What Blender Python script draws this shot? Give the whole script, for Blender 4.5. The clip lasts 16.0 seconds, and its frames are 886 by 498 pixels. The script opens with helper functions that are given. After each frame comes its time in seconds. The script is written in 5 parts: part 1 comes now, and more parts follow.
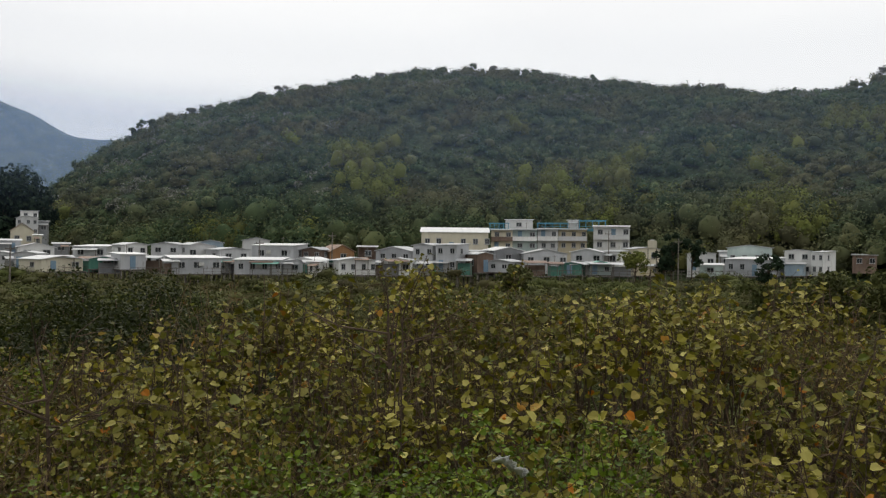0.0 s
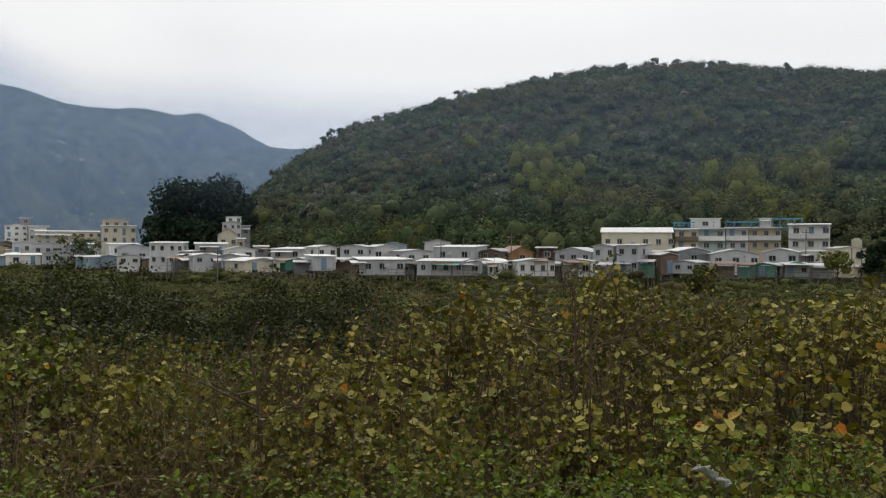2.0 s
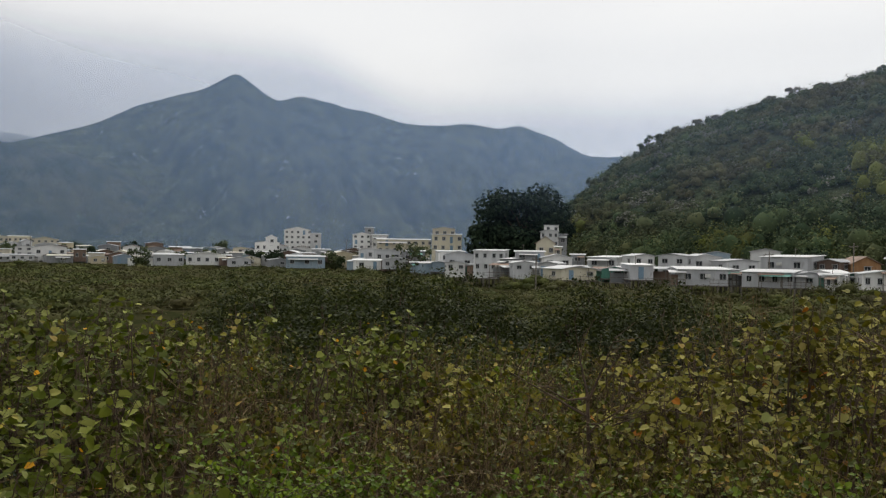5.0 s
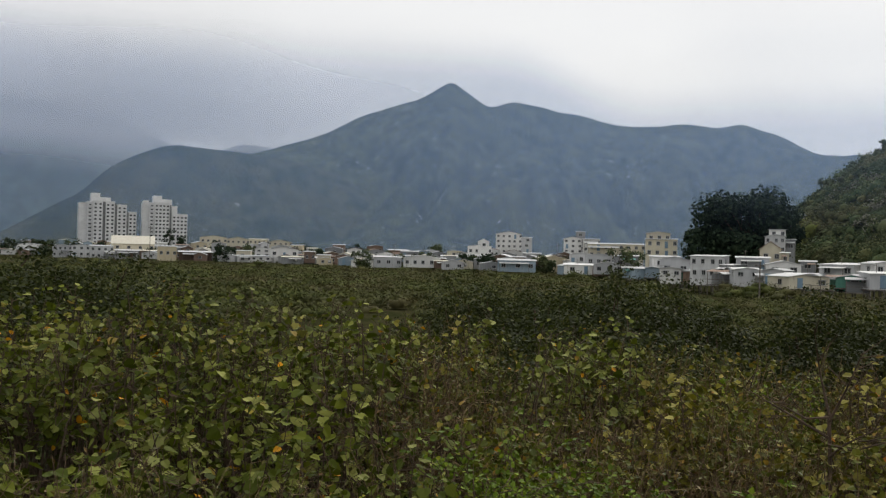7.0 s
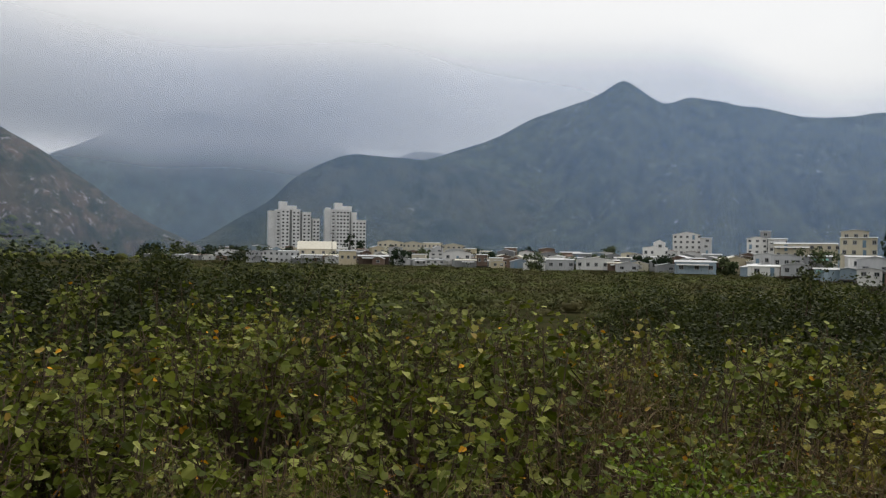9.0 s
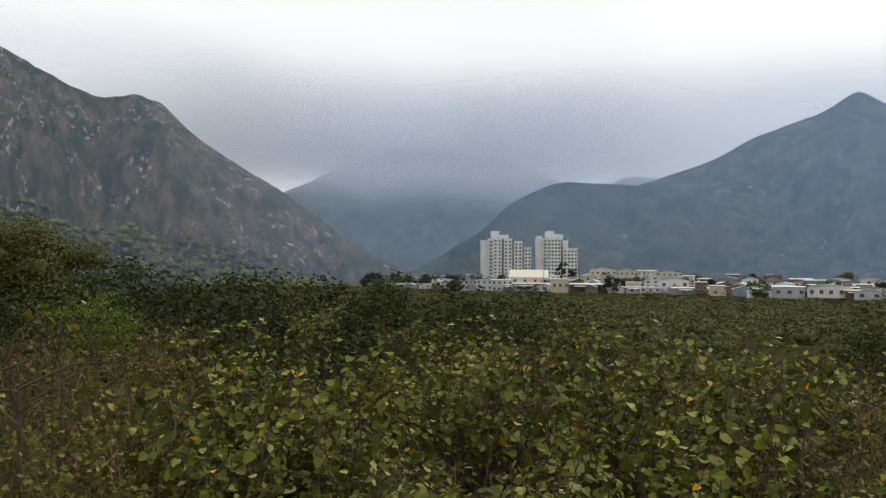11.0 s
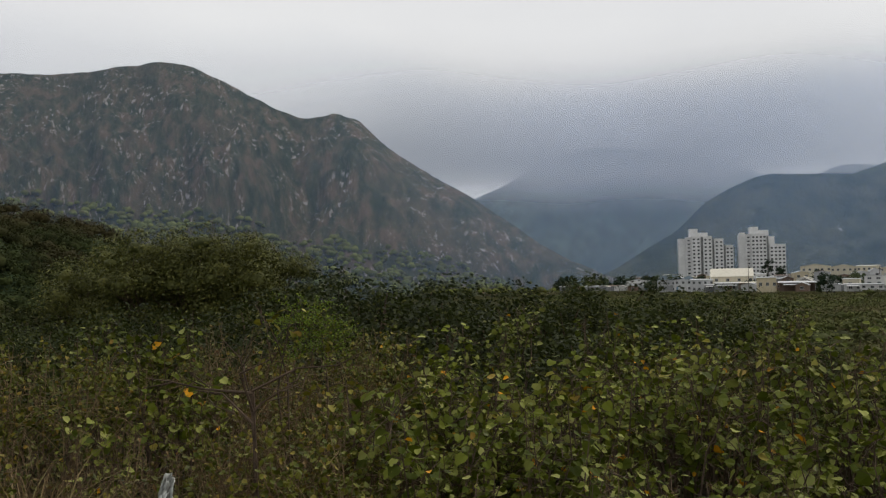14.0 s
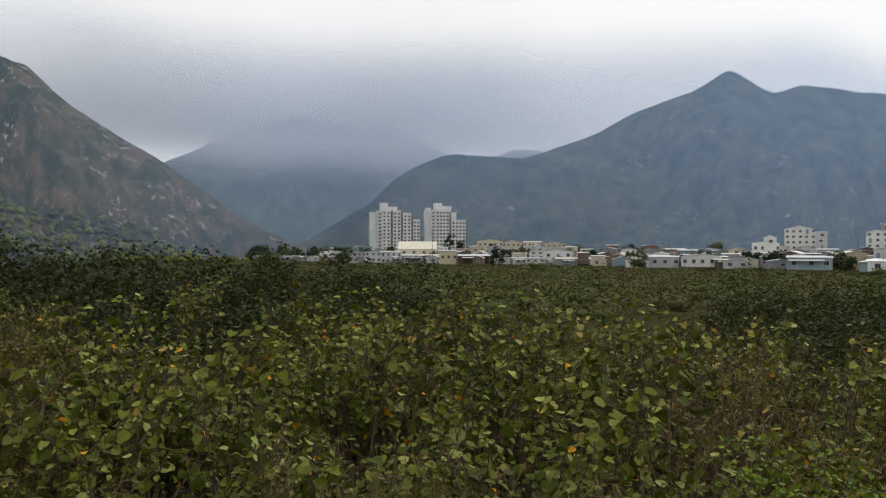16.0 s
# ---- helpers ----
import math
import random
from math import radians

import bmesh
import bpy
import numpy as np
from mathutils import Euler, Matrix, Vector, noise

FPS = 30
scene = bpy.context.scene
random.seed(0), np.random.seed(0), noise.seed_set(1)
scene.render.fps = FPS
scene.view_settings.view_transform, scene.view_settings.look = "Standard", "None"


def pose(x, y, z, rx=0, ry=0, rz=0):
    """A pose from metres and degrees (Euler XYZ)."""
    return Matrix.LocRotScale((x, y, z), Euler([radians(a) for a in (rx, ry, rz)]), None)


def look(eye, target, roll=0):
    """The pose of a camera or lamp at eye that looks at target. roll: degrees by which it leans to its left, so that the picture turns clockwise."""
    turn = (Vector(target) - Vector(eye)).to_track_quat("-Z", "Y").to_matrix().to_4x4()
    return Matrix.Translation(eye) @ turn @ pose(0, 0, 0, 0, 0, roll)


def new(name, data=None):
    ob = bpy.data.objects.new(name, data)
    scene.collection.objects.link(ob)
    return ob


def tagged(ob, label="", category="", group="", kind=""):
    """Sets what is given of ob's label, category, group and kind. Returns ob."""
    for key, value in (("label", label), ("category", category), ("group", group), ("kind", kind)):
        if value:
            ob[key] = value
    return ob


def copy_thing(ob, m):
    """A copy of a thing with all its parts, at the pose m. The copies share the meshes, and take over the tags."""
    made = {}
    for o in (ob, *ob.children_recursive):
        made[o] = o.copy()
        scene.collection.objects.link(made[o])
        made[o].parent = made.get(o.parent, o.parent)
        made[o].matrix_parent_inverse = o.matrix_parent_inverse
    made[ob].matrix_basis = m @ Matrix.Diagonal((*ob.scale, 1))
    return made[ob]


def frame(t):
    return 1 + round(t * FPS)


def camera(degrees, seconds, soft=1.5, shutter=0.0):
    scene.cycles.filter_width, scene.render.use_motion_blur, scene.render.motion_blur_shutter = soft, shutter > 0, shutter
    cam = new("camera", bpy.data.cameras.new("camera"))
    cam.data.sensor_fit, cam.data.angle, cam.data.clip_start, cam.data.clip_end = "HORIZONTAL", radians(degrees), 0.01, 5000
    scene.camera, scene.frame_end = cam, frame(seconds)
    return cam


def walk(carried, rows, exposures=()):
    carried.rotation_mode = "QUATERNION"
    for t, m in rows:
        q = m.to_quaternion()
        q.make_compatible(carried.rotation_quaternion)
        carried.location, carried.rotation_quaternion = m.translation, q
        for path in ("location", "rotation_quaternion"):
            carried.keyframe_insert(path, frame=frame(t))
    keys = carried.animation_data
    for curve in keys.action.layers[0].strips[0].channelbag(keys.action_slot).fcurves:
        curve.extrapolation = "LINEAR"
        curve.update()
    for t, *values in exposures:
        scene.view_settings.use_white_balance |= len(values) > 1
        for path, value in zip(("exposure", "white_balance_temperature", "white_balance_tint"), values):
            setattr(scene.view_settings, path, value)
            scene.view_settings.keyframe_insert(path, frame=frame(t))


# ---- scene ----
# camera: a person stands on a raised path and turns to the left, the phone held before the chest
cam = camera(56.8, 16.0, soft=1.3)
EYE, LEAN, ARM = 5.4, -0.6, 0.25
ROWS = [
    (0.0, 0.00, 0.00, 0.00), (0.5, 2.36, -0.07, 0.04), (1.0, 5.55, -0.03, 0.14), (1.5, 9.02, 0.02, 0.29),
    (2.0, 12.45, 0.11, 0.30), (2.5, 15.91, 0.18, 0.34), (3.0, 19.48, 0.28, 0.29), (3.5, 23.10, 0.37, 0.05),
    (4.0, 26.80, 0.49, -0.15), (6.5, 45.32, 0.84, -0.69), (7.0, 48.91, 0.83, -0.96), (7.5, 52.43, 0.87, -0.96),
    (8.0, 55.51, 0.83, -0.60), (10.3, 69.37, 1.69, -0.39), (10.5, 71.09, 1.96, -0.22), (11.0, 75.60, 2.73, -0.32),
    (11.5, 80.21, 3.67, -0.25), (12.0, 84.72, 4.42, 0.03), (12.5, 88.96, 4.62, -0.14), (13.0, 91.07, 4.21, -0.10),
    (13.5, 91.09, 3.63, 0.21), (14.0, 89.04, 3.07, 0.93), (14.5, 85.00, 2.46, 0.80), (15.0, 79.50, 1.83, 0.79),
    (15.5, 73.74, 1.27, 0.29), (16.0, 67.86, 0.78, 0.14),
]
walk(cam, [(t, pose(0, 0, EYE, 0, LEAN, 0) @ pose(-ARM * math.sin(radians(yaw)), ARM * math.cos(radians(yaw)), 0, 90 + pitch, roll, yaw))
           for t, yaw, pitch, roll in ROWS],
     exposures=((0.0, 0.10), (4.0, 0.0), (8.0, 0.02), (10.5, 0.18), (11.0, 0.22), (11.5, 0.16), (12.5, -0.11), (13.5, -0.13), (15.0, -0.08), (16.0, 0.15)))

# ---- light: a bright overcast day, the sun hidden behind high cloud ----
SUN_BEARING, SUN_HEIGHT = 20.0, 52.0
world = bpy.data.worlds.new("overcast_sky")
scene.world = world
world.use_nodes = True
wn, wl = world.node_tree.nodes, world.node_tree.links
wn.clear()


def wnode(kind, **values):
    n = wn.new(kind)
    for key, value in values.items():
        n.inputs[key].default_value = value
    return n


w_out, w_bg = wn.new("ShaderNodeOutputWorld"), wnode("ShaderNodeBackground", Strength=1.0)
w_sky = wn.new("ShaderNodeTexSky")
w_sky.sky_type, w_sky.sun_disc = "NISHITA", False
w_sky.sun_elevation, w_sky.sun_rotation = radians(SUN_HEIGHT), radians(-SUN_BEARING)
w_dim = wn.new("ShaderNodeVectorMath")
w_dim.operation = "SCALE"
w_dim.inputs["Scale"].default_value = 0.05
w_tex = wn.new("ShaderNodeTexCoord")
w_map = wn.new("ShaderNodeMapping")
w_map.inputs["Scale"].default_value = (1, 1, 3.0)
w_noise = wnode("ShaderNodeTexNoise", Scale=1.6, Detail=4.0, Roughness=0.45)
w_ramp = wn.new("ShaderNodeValToRGB")
w_ramp.color_ramp.elements[0].position, w_ramp.color_ramp.elements[0].color = 0.25, (0.82, 0.825, 0.845, 1)
w_ramp.color_ramp.elements[1].position, w_ramp.color_ramp.elements[1].color = 0.60, (0.955, 0.955, 0.95, 1)
w_mix = wn.new("ShaderNodeMix")
w_mix.data_type = "RGBA"
w_mix.inputs[0].default_value = 0.93
wl.new(w_tex.outputs["Generated"], w_map.inputs["Vector"])
wl.new(w_map.outputs["Vector"], w_noise.inputs["Vector"])
wl.new(w_noise.outputs["Fac"], w_ramp.inputs["Fac"])
wl.new(w_sky.outputs["Color"], w_dim.inputs[0])
wl.new(w_dim.outputs["Vector"], w_mix.inputs[6])
wl.new(w_ramp.outputs["Color"], w_mix.inputs[7])
wl.new(w_mix.outputs[2], w_bg.inputs["Color"])
wl.new(w_bg.outputs["Background"], w_out.inputs["Surface"])

sun = new("sun", bpy.data.lights.new("sun", "SUN"))
sun.data.energy, sun.data.angle, sun.data.color = 1.35, radians(18), (1.0, 0.94, 0.82)
sun.matrix_world = look((0, 0, 0), (math.sin(radians(SUN_BEARING)) * math.cos(radians(SUN_HEIGHT)),
                                    -math.cos(radians(SUN_BEARING)) * math.cos(radians(SUN_HEIGHT)), -math.sin(radians(SUN_HEIGHT))))


# ---- helpers of this place ----
def at(bearing, dist, z=0.0):
    """A place by its bearing (degrees to the left of the y axis), distance and height."""
    b = radians(bearing)
    return Vector((-math.sin(b) * dist, math.cos(b) * dist, z))


def mesh_object(name, verts, faces, material, parent=None, smooth=False):
    me = bpy.data.meshes.new(name)
    verts, faces = np.asarray(verts, np.float32), np.asarray(faces, np.int32)
    n, k = faces.shape
    me.vertices.add(len(verts))
    me.vertices.foreach_set("co", verts.ravel())
    me.loops.add(n * k)
    me.loops.foreach_set("vertex_index", faces.ravel())
    me.polygons.add(n)
    me.polygons.foreach_set("loop_start", np.arange(0, n * k, k, dtype=np.int32))
    me.polygons.foreach_set("use_smooth", np.full(n, smooth))
    me.update(calc_edges=True)
    me.materials.append(material)
    ob = new(name, me)
    ob.parent = parent
    return ob


def part(name, bm, material, parent, label=""):
    me = bpy.data.meshes.new(name)
    bm.to_mesh(me)
    bm.free()
    me.materials.append(material)
    ob = new(name, me)
    ob.parent = parent
    return tagged(ob, label)


def wave(x, y, scale, seed=0.0):
    return noise.noise(Vector((x / scale + seed, y / scale - seed * 0.7, seed * 1.3)))


def smooth_line(pairs, width):
    """A smooth function through (bearing, value) pairs."""
    xs = np.arange(-190, 190, 0.25)
    ys = np.interp(xs, [p[0] for p in pairs], [p[1] for p in pairs])
    n = max(1, int(width / 0.25)) | 1
    ys = np.convolve(np.pad(ys, n // 2, mode="edge"), np.ones(n) / n, mode="valid")
    return lambda b: float(np.interp(b, xs, ys))


# ---- materials ----
def material(name, roughness=0.8, specular=0.3):
    m = bpy.data.materials.new(name)
    m.use_nodes = True
    b = m.node_tree.nodes["Principled BSDF"]
    b.inputs["Roughness"].default_value = roughness
    b.inputs["Specular IOR Level"].default_value = specular
    return m, m.node_tree.nodes, m.node_tree.links, b


def ramp(nodes, stops):
    r = nodes.new("ShaderNodeValToRGB")
    while len(r.color_ramp.elements) < len(stops):
        r.color_ramp.elements.new(0.5)
    for e, (pos, col) in zip(r.color_ramp.elements, stops):
        e.position, e.color = pos, (*col, 1)
    return r


def blend(nodes, links, fac, a, b, mode="MIX"):
    m = nodes.new("ShaderNodeMix")
    m.data_type, m.blend_type = "RGBA", mode
    for socket, value in ((m.inputs[0], fac), (m.inputs[6], a), (m.inputs[7], b)):
        if isinstance(value, (int, float)):
            socket.default_value = value
        elif isinstance(value, tuple):
            socket.default_value = (*value, 1)
        else:
            links.new(value, socket)
    return m.outputs[2]


def noise_tex(nodes, links, scale, detail=4.0, rough=0.55, stretch=None, lie=False):
    geo = nodes.new("ShaderNodeTexCoord")
    n = nodes.new("ShaderNodeTexNoise")
    n.inputs["Scale"].default_value, n.inputs["Detail"].default_value, n.inputs["Roughness"].default_value = scale, detail, rough
    place = geo.outputs["Object"]
    if lie:
        at_ = nodes.new("ShaderNodeAttribute")
        at_.attribute_name = "lie"
        place = at_.outputs["Vector"]
    if stretch:
        mp = nodes.new("ShaderNodeMapping")
        mp.inputs["Scale"].default_value = stretch
        links.new(place, mp.inputs["Vector"])
        place = mp.outputs["Vector"]
    links.new(place, n.inputs["Vector"])
    return n.outputs["Fac"]


def bump(nodes, links, bsdf, height, strength, dist):
    b = nodes.new("ShaderNodeBump")
    b.inputs["Strength"].default_value, b.inputs["Distance"].default_value = strength, dist
    links.new(height, b.inputs["Height"])
    links.new(b.outputs["Normal"], bsdf.inputs["Normal"])


def leaf_material(name, stops, patch=None, patch_scale=0.3, gloss=0.5, thin=0.14, spec=0.3, drift=None, vary=0.0):
    """Foliage: each leaf its own tone, with drifts of another tone, and some light let through."""
    m, n, l, b = material(name, gloss, spec)
    geo = n.new("ShaderNodeNewGeometry")
    r = ramp(n, stops)
    l.new(geo.outputs["Random Per Island"], r.inputs["Fac"])
    col = r.outputs["Color"]
    if patch:
        f = ramp(n, ((0.42, (0, 0, 0)), (0.62, (1, 1, 1))))
        l.new(noise_tex(n, l, patch_scale, 3.0), f.inputs["Fac"])
        f2 = n.new("ShaderNodeMath")
        f2.operation = "MULTIPLY"
        l.new(f.outputs["Color"], f2.inputs[0])
        f2.inputs[1].default_value = 0.75
        col = blend(n, l, f2.outputs[0], col, patch)
    if drift:
        t = ramp(n, ((0.30, (1 - drift[1],) * 3), (0.70, (1 + drift[1], 1 + drift[1], 1 + drift[1] * 0.7))))
        l.new(noise_tex(n, l, drift[0], 2.0), t.inputs["Fac"])
        col = blend(n, l, 1.0, col, t.outputs["Color"], "MULTIPLY")
    if vary:
        t = ramp(n, ((0.0, (1 - vary, 1 - vary, 1 - vary)), (1.0, (1 + vary, 1 + vary * 0.9, 1 + vary * 0.5))))
        l.new(n.new("ShaderNodeObjectInfo").outputs["Random"], t.inputs["Fac"])
        col = blend(n, l, 1.0, col, t.outputs["Color"], "MULTIPLY")
    l.new(col, b.inputs["Base Color"])
    if thin:
        tr, mx = n.new("ShaderNodeBsdfTranslucent"), n.new("ShaderNodeMixShader")
        l.new(col, tr.inputs["Color"])
        mx.inputs[0].default_value = thin
        l.new(b.outputs[0], mx.inputs[1])
        l.new(tr.outputs[0], mx.inputs[2])
        l.new(mx.outputs[0], n["Material Output"].inputs["Surface"])
    return m


def two_tone(name, a, b_, scale, rough=0.85, fine=None, bumps=None, spec=0.25, lo=0.38, hi=0.64, stretch=None, lie=False):
    m, n, l, b = material(name, rough, spec)
    r = ramp(n, ((lo, a), (hi, b_)))
    l.new(noise_tex(n, l, scale, 7.0, 0.6, stretch=stretch, lie=lie), r.inputs["Fac"])
    col = r.outputs["Color"]
    if fine:
        f = ramp(n, ((0.3, (1 - fine[1],) * 3), (0.7, (1 + fine[1],) * 3)))
        l.new(noise_tex(n, l, fine[0], 5.0, 0.6, lie=lie), f.inputs["Fac"])
        col = blend(n, l, 1.0, col, f.outputs["Color"], "MULTIPLY")
    l.new(col, b.inputs["Base Color"])
    if bumps:
        bump(n, l, b, noise_tex(n, l, bumps[0], 6.0, 0.6, lie=lie), bumps[1], bumps[2])
    return m


M_MUD = two_tone("ground_soil", (0.026, 0.030, 0.012), (0.050, 0.044, 0.022), 0.5, fine=(3.0, 0.3), bumps=(4.0, 0.5, 0.1), rough=1.0, spec=0.0)
M_FOREST_FLOOR = two_tone("hill_undergrowth", (0.034, 0.052, 0.024), (0.060, 0.070, 0.034), 0.05, fine=(0.6, 0.6), bumps=(0.5, 1.0, 2.5), spec=0.05)


def mountain_material(name, scrub, scale, rock, rock_cover, patches, bumps):
    """A mountainside: scrub and grass in streaks down the slope, drifts of another green, pale outcrops."""
    m, n, l, b = material(name, 0.95, 0.08)
    r = ramp(n, scrub)
    l.new(noise_tex(n, l, scale, 9.0, 0.66, stretch=(1, 0.75, 1), lie=True), r.inputs["Fac"])
    col = r.outputs["Color"]
    f = ramp(n, ((0.52, (0, 0, 0)), (0.66, (0.75, 0.75, 0.75))))
    l.new(noise_tex(n, l, scale * 0.25, 7.0, 0.66, lie=True), f.inputs["Fac"])
    col = blend(n, l, f.outputs["Color"], col, patches)
    tone = ramp(n, ((0.30, (0.76, 0.78, 0.80)), (0.70, (1.22, 1.20, 1.16))))
    l.new(noise_tex(n, l, scale * 4.0, 6.0, 0.7, stretch=(1, 0.6, 1), lie=True), tone.inputs["Fac"])
    col = blend(n, l, 1.0, col, tone.outputs["Color"], "MULTIPLY")
    bare = ramp(n, ((rock_cover, (0, 0, 0)), (rock_cover + 0.05, (0.85, 0.85, 0.85))))
    l.new(noise_tex(n, l, scale * 3.4, 7.0, 0.70, stretch=(1, 0.8, 1), lie=True), bare.inputs["Fac"])
    where = ramp(n, ((0.46, (0, 0, 0)), (0.58, (1, 1, 1))))
    l.new(noise_tex(n, l, scale * 0.35, 5.0, 0.6, lie=True), where.inputs["Fac"])
    col = blend(n, l, blend(n, l, 1.0, bare.outputs["Color"], where.outputs["Color"], "MULTIPLY"), col, rock)
    l.new(col, b.inputs["Base Color"])
    bump(n, l, b, noise_tex(n, l, scale * 3.5, 9.0, 0.7, stretch=(1, 0.8, 1), lie=True), 1.0, bumps)
    return m


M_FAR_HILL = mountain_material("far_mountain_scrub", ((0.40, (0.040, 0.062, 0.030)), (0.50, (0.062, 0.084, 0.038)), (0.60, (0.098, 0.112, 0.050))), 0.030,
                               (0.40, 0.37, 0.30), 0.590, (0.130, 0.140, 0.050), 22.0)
M_FOOTHILL = mountain_material("foothill_scrub", ((0.40, (0.030, 0.046, 0.020)), (0.50, (0.046, 0.060, 0.027)), (0.60, (0.074, 0.080, 0.038))), 0.030,
                               (0.30, 0.27, 0.22), 0.600, (0.078, 0.080, 0.036), 12.0)
M_SLOPE = mountain_material("rocky_mountain_slope", ((0.40, (0.034, 0.048, 0.025)), (0.50, (0.066, 0.068, 0.037)), (0.60, (0.122, 0.092, 0.058))), 0.040,
                            (0.36, 0.31, 0.255), 0.560, (0.098, 0.080, 0.048), 5.0)
# valley ridge scrub, the blue of distant haze mixed into its base colour
M_BACK_HILL = two_tone("haze_tinted_ridge_scrub", (0.022, 0.046, 0.050), (0.046, 0.074, 0.064), 0.004, lie=True, fine=(0.02, 0.4))


def mist_material(name, colour):
    """Thin cloud: mostly clear, scattering some daylight by the density that its sheet carries."""
    m = bpy.data.materials.new(name)
    m.use_nodes = True
    n, l = m.node_tree.nodes, m.node_tree.links
    n.clear()
    out, mx, tr = n.new("ShaderNodeOutputMaterial"), n.new("ShaderNodeMixShader"), n.new("ShaderNodeBsdfTransparent")
    df, tl, half = n.new("ShaderNodeBsdfDiffuse"), n.new("ShaderNodeBsdfTranslucent"), n.new("ShaderNodeMixShader")
    df.inputs["Color"].default_value = tl.inputs["Color"].default_value = (*colour, 1)
    half.inputs[0].default_value = 0.5
    l.new(df.outputs[0], half.inputs[1])
    l.new(tl.outputs[0], half.inputs[2])
    dens = n.new("ShaderNodeAttribute")
    dens.attribute_name = "mist_amount"
    l.new(dens.outputs["Fac"], mx.inputs[0])
    l.new(tr.outputs[0], mx.inputs[1])
    l.new(half.outputs[0], mx.inputs[2])
    l.new(mx.outputs[0], out.inputs["Surface"])
    return m


# ---- ground: one sheet, a bank under the path, tidal flat beyond ----
def ground_height(bearing, r):
    s = min(1.0, max(0.0, (r - 2.6) / 14.0))
    z = 3.8 - 4.8 * s * s * (3 - 2 * s)
    x, y = -math.sin(radians(bearing)) * r, math.cos(radians(bearing)) * r
    return z + 0.12 * wave(x, y, 2.5, 3.1) * min(1, r / 3)


def build_ground():
    rings = [0.02, 0.4, 1, 1.6, 2.2, 2.8, 3.5, 4.3, 5.2, 6.2, 7.4, 8.8, 10.5, 12.5, 15, 18, 22, 30, 40, 55, 75, 100, 140, 200, 300, 500, 900, 1700, 3000, 4800]
    n = 144
    verts, faces = [(0, 0, 3.8)], []
    for r in rings:
        for i in range(n):
            b = 360.0 * i / n
            verts.append((*at(b, r).xy, ground_height(b, r)))
    faces = [(1 + (k - 1) * n + i, 1 + (k - 1) * n + (i + 1) % n, 1 + k * n + (i + 1) % n, 1 + k * n + i)
             for k in range(1, len(rings)) for i in range(n)]
    ob = mesh_object("ground", verts, faces, M_MUD, smooth=True)
    return tagged(ob, "brown-green soil of the bank and the tidal flat", "ground", kind="structure")


build_ground()


# ---- hills ----
def ease(x, a, b):
    t = min(1.0, max(0.0, (x - a) / (b - a)))
    return t * t * (3 - 2 * t)


def hill(name, label, mat, b0, b1, crest, dist, foot, rough, step=0.4, rows=44, seed=1.0, smoothing=1.0, back=1.35, bulge=0.0, steep=1.0, gully=(0.0, 1.0)):
    """A ridge by the bearings it spans: crest elevation, crest distance and foot distance, with gullies and knolls."""
    crest_f, dist_f, foot_f = smooth_line(crest, smoothing), smooth_line(dist, 6), smooth_line(foot, 6)
    cols = int((b1 - b0) / step) + 1
    verts, faces, lies = [], [], []

    def height(b, r):
        d, f = dist_f(b), foot_f(b)
        top = math.tan(radians(crest_f(b))) * d + EYE
        s = (r - f) / (d - f)
        x, y = radians(b) * d, (r - f) * 0.58
        if s <= 1:
            p = max(0.0, s) ** steep
            z = top * (p + bulge * math.sin(math.pi * max(0.0, s)))
        else:
            z = top * max(-0.2, 1 - ((s - 1) / (back - 1)) ** 1.5)
        lump = wave(x, y, rough * 9, seed) * 1.0 + wave(x, y, rough * 3.5, seed + 7) * 0.5 + wave(x, y, rough * 1.2, seed + 13) * 0.28 + wave(x, y, rough * 0.5, seed + 19) * 0.12
        if gully[0] and 0 < s < 1:
            u = x + 0.5 * gully[1] * wave(x, y, gully[1] * 2.5, seed + 31)
            cut = 1 - 2.6 * abs(wave(u, y * 0.22, gully[1], seed + 23)) + 0.5 * (1 - 2.6 * abs(wave(u, y * 0.35, gully[1] * 0.42, seed + 27)))
            z -= gully[0] * cut * max(0.0, math.sin(math.pi * s)) ** 1.1 * (1 - ease(s, 0.8, 1.0))
        return z + lump * rough * min(1, max(0.0, s) * 3) * (1 - 0.75 * min(1, max(0.0, (s - 0.55) / 0.45))) - (3 if s < 0 else 0)

    for i in range(cols):
        b = b0 + i * step
        d, f = dist_f(b), foot_f(b)
        for k in range(rows):
            s = -0.05 + (back + 0.05) * k / (rows - 1)
            r = f + s * (d - f)
            verts.append((*at(b, r).xy, height(b, r)))
            lies.append((radians(b) * d, (r - f) * 0.58, verts[-1][2] * 0.3))
    for i in range(cols - 1):
        for k in range(rows - 1):
            a = i * rows + k
            faces.append((a, a + 1, a + rows + 1, a + rows))
    ob = mesh_object(name, verts, faces, mat, smooth=True)
    ob.data.attributes.new("lie", "FLOAT_VECTOR", "POINT").data.foreach_set("vector", np.array(lies, np.float32).ravel())
    tagged(ob, label, "hill", kind="structure")
    return height, dist_f, foot_f


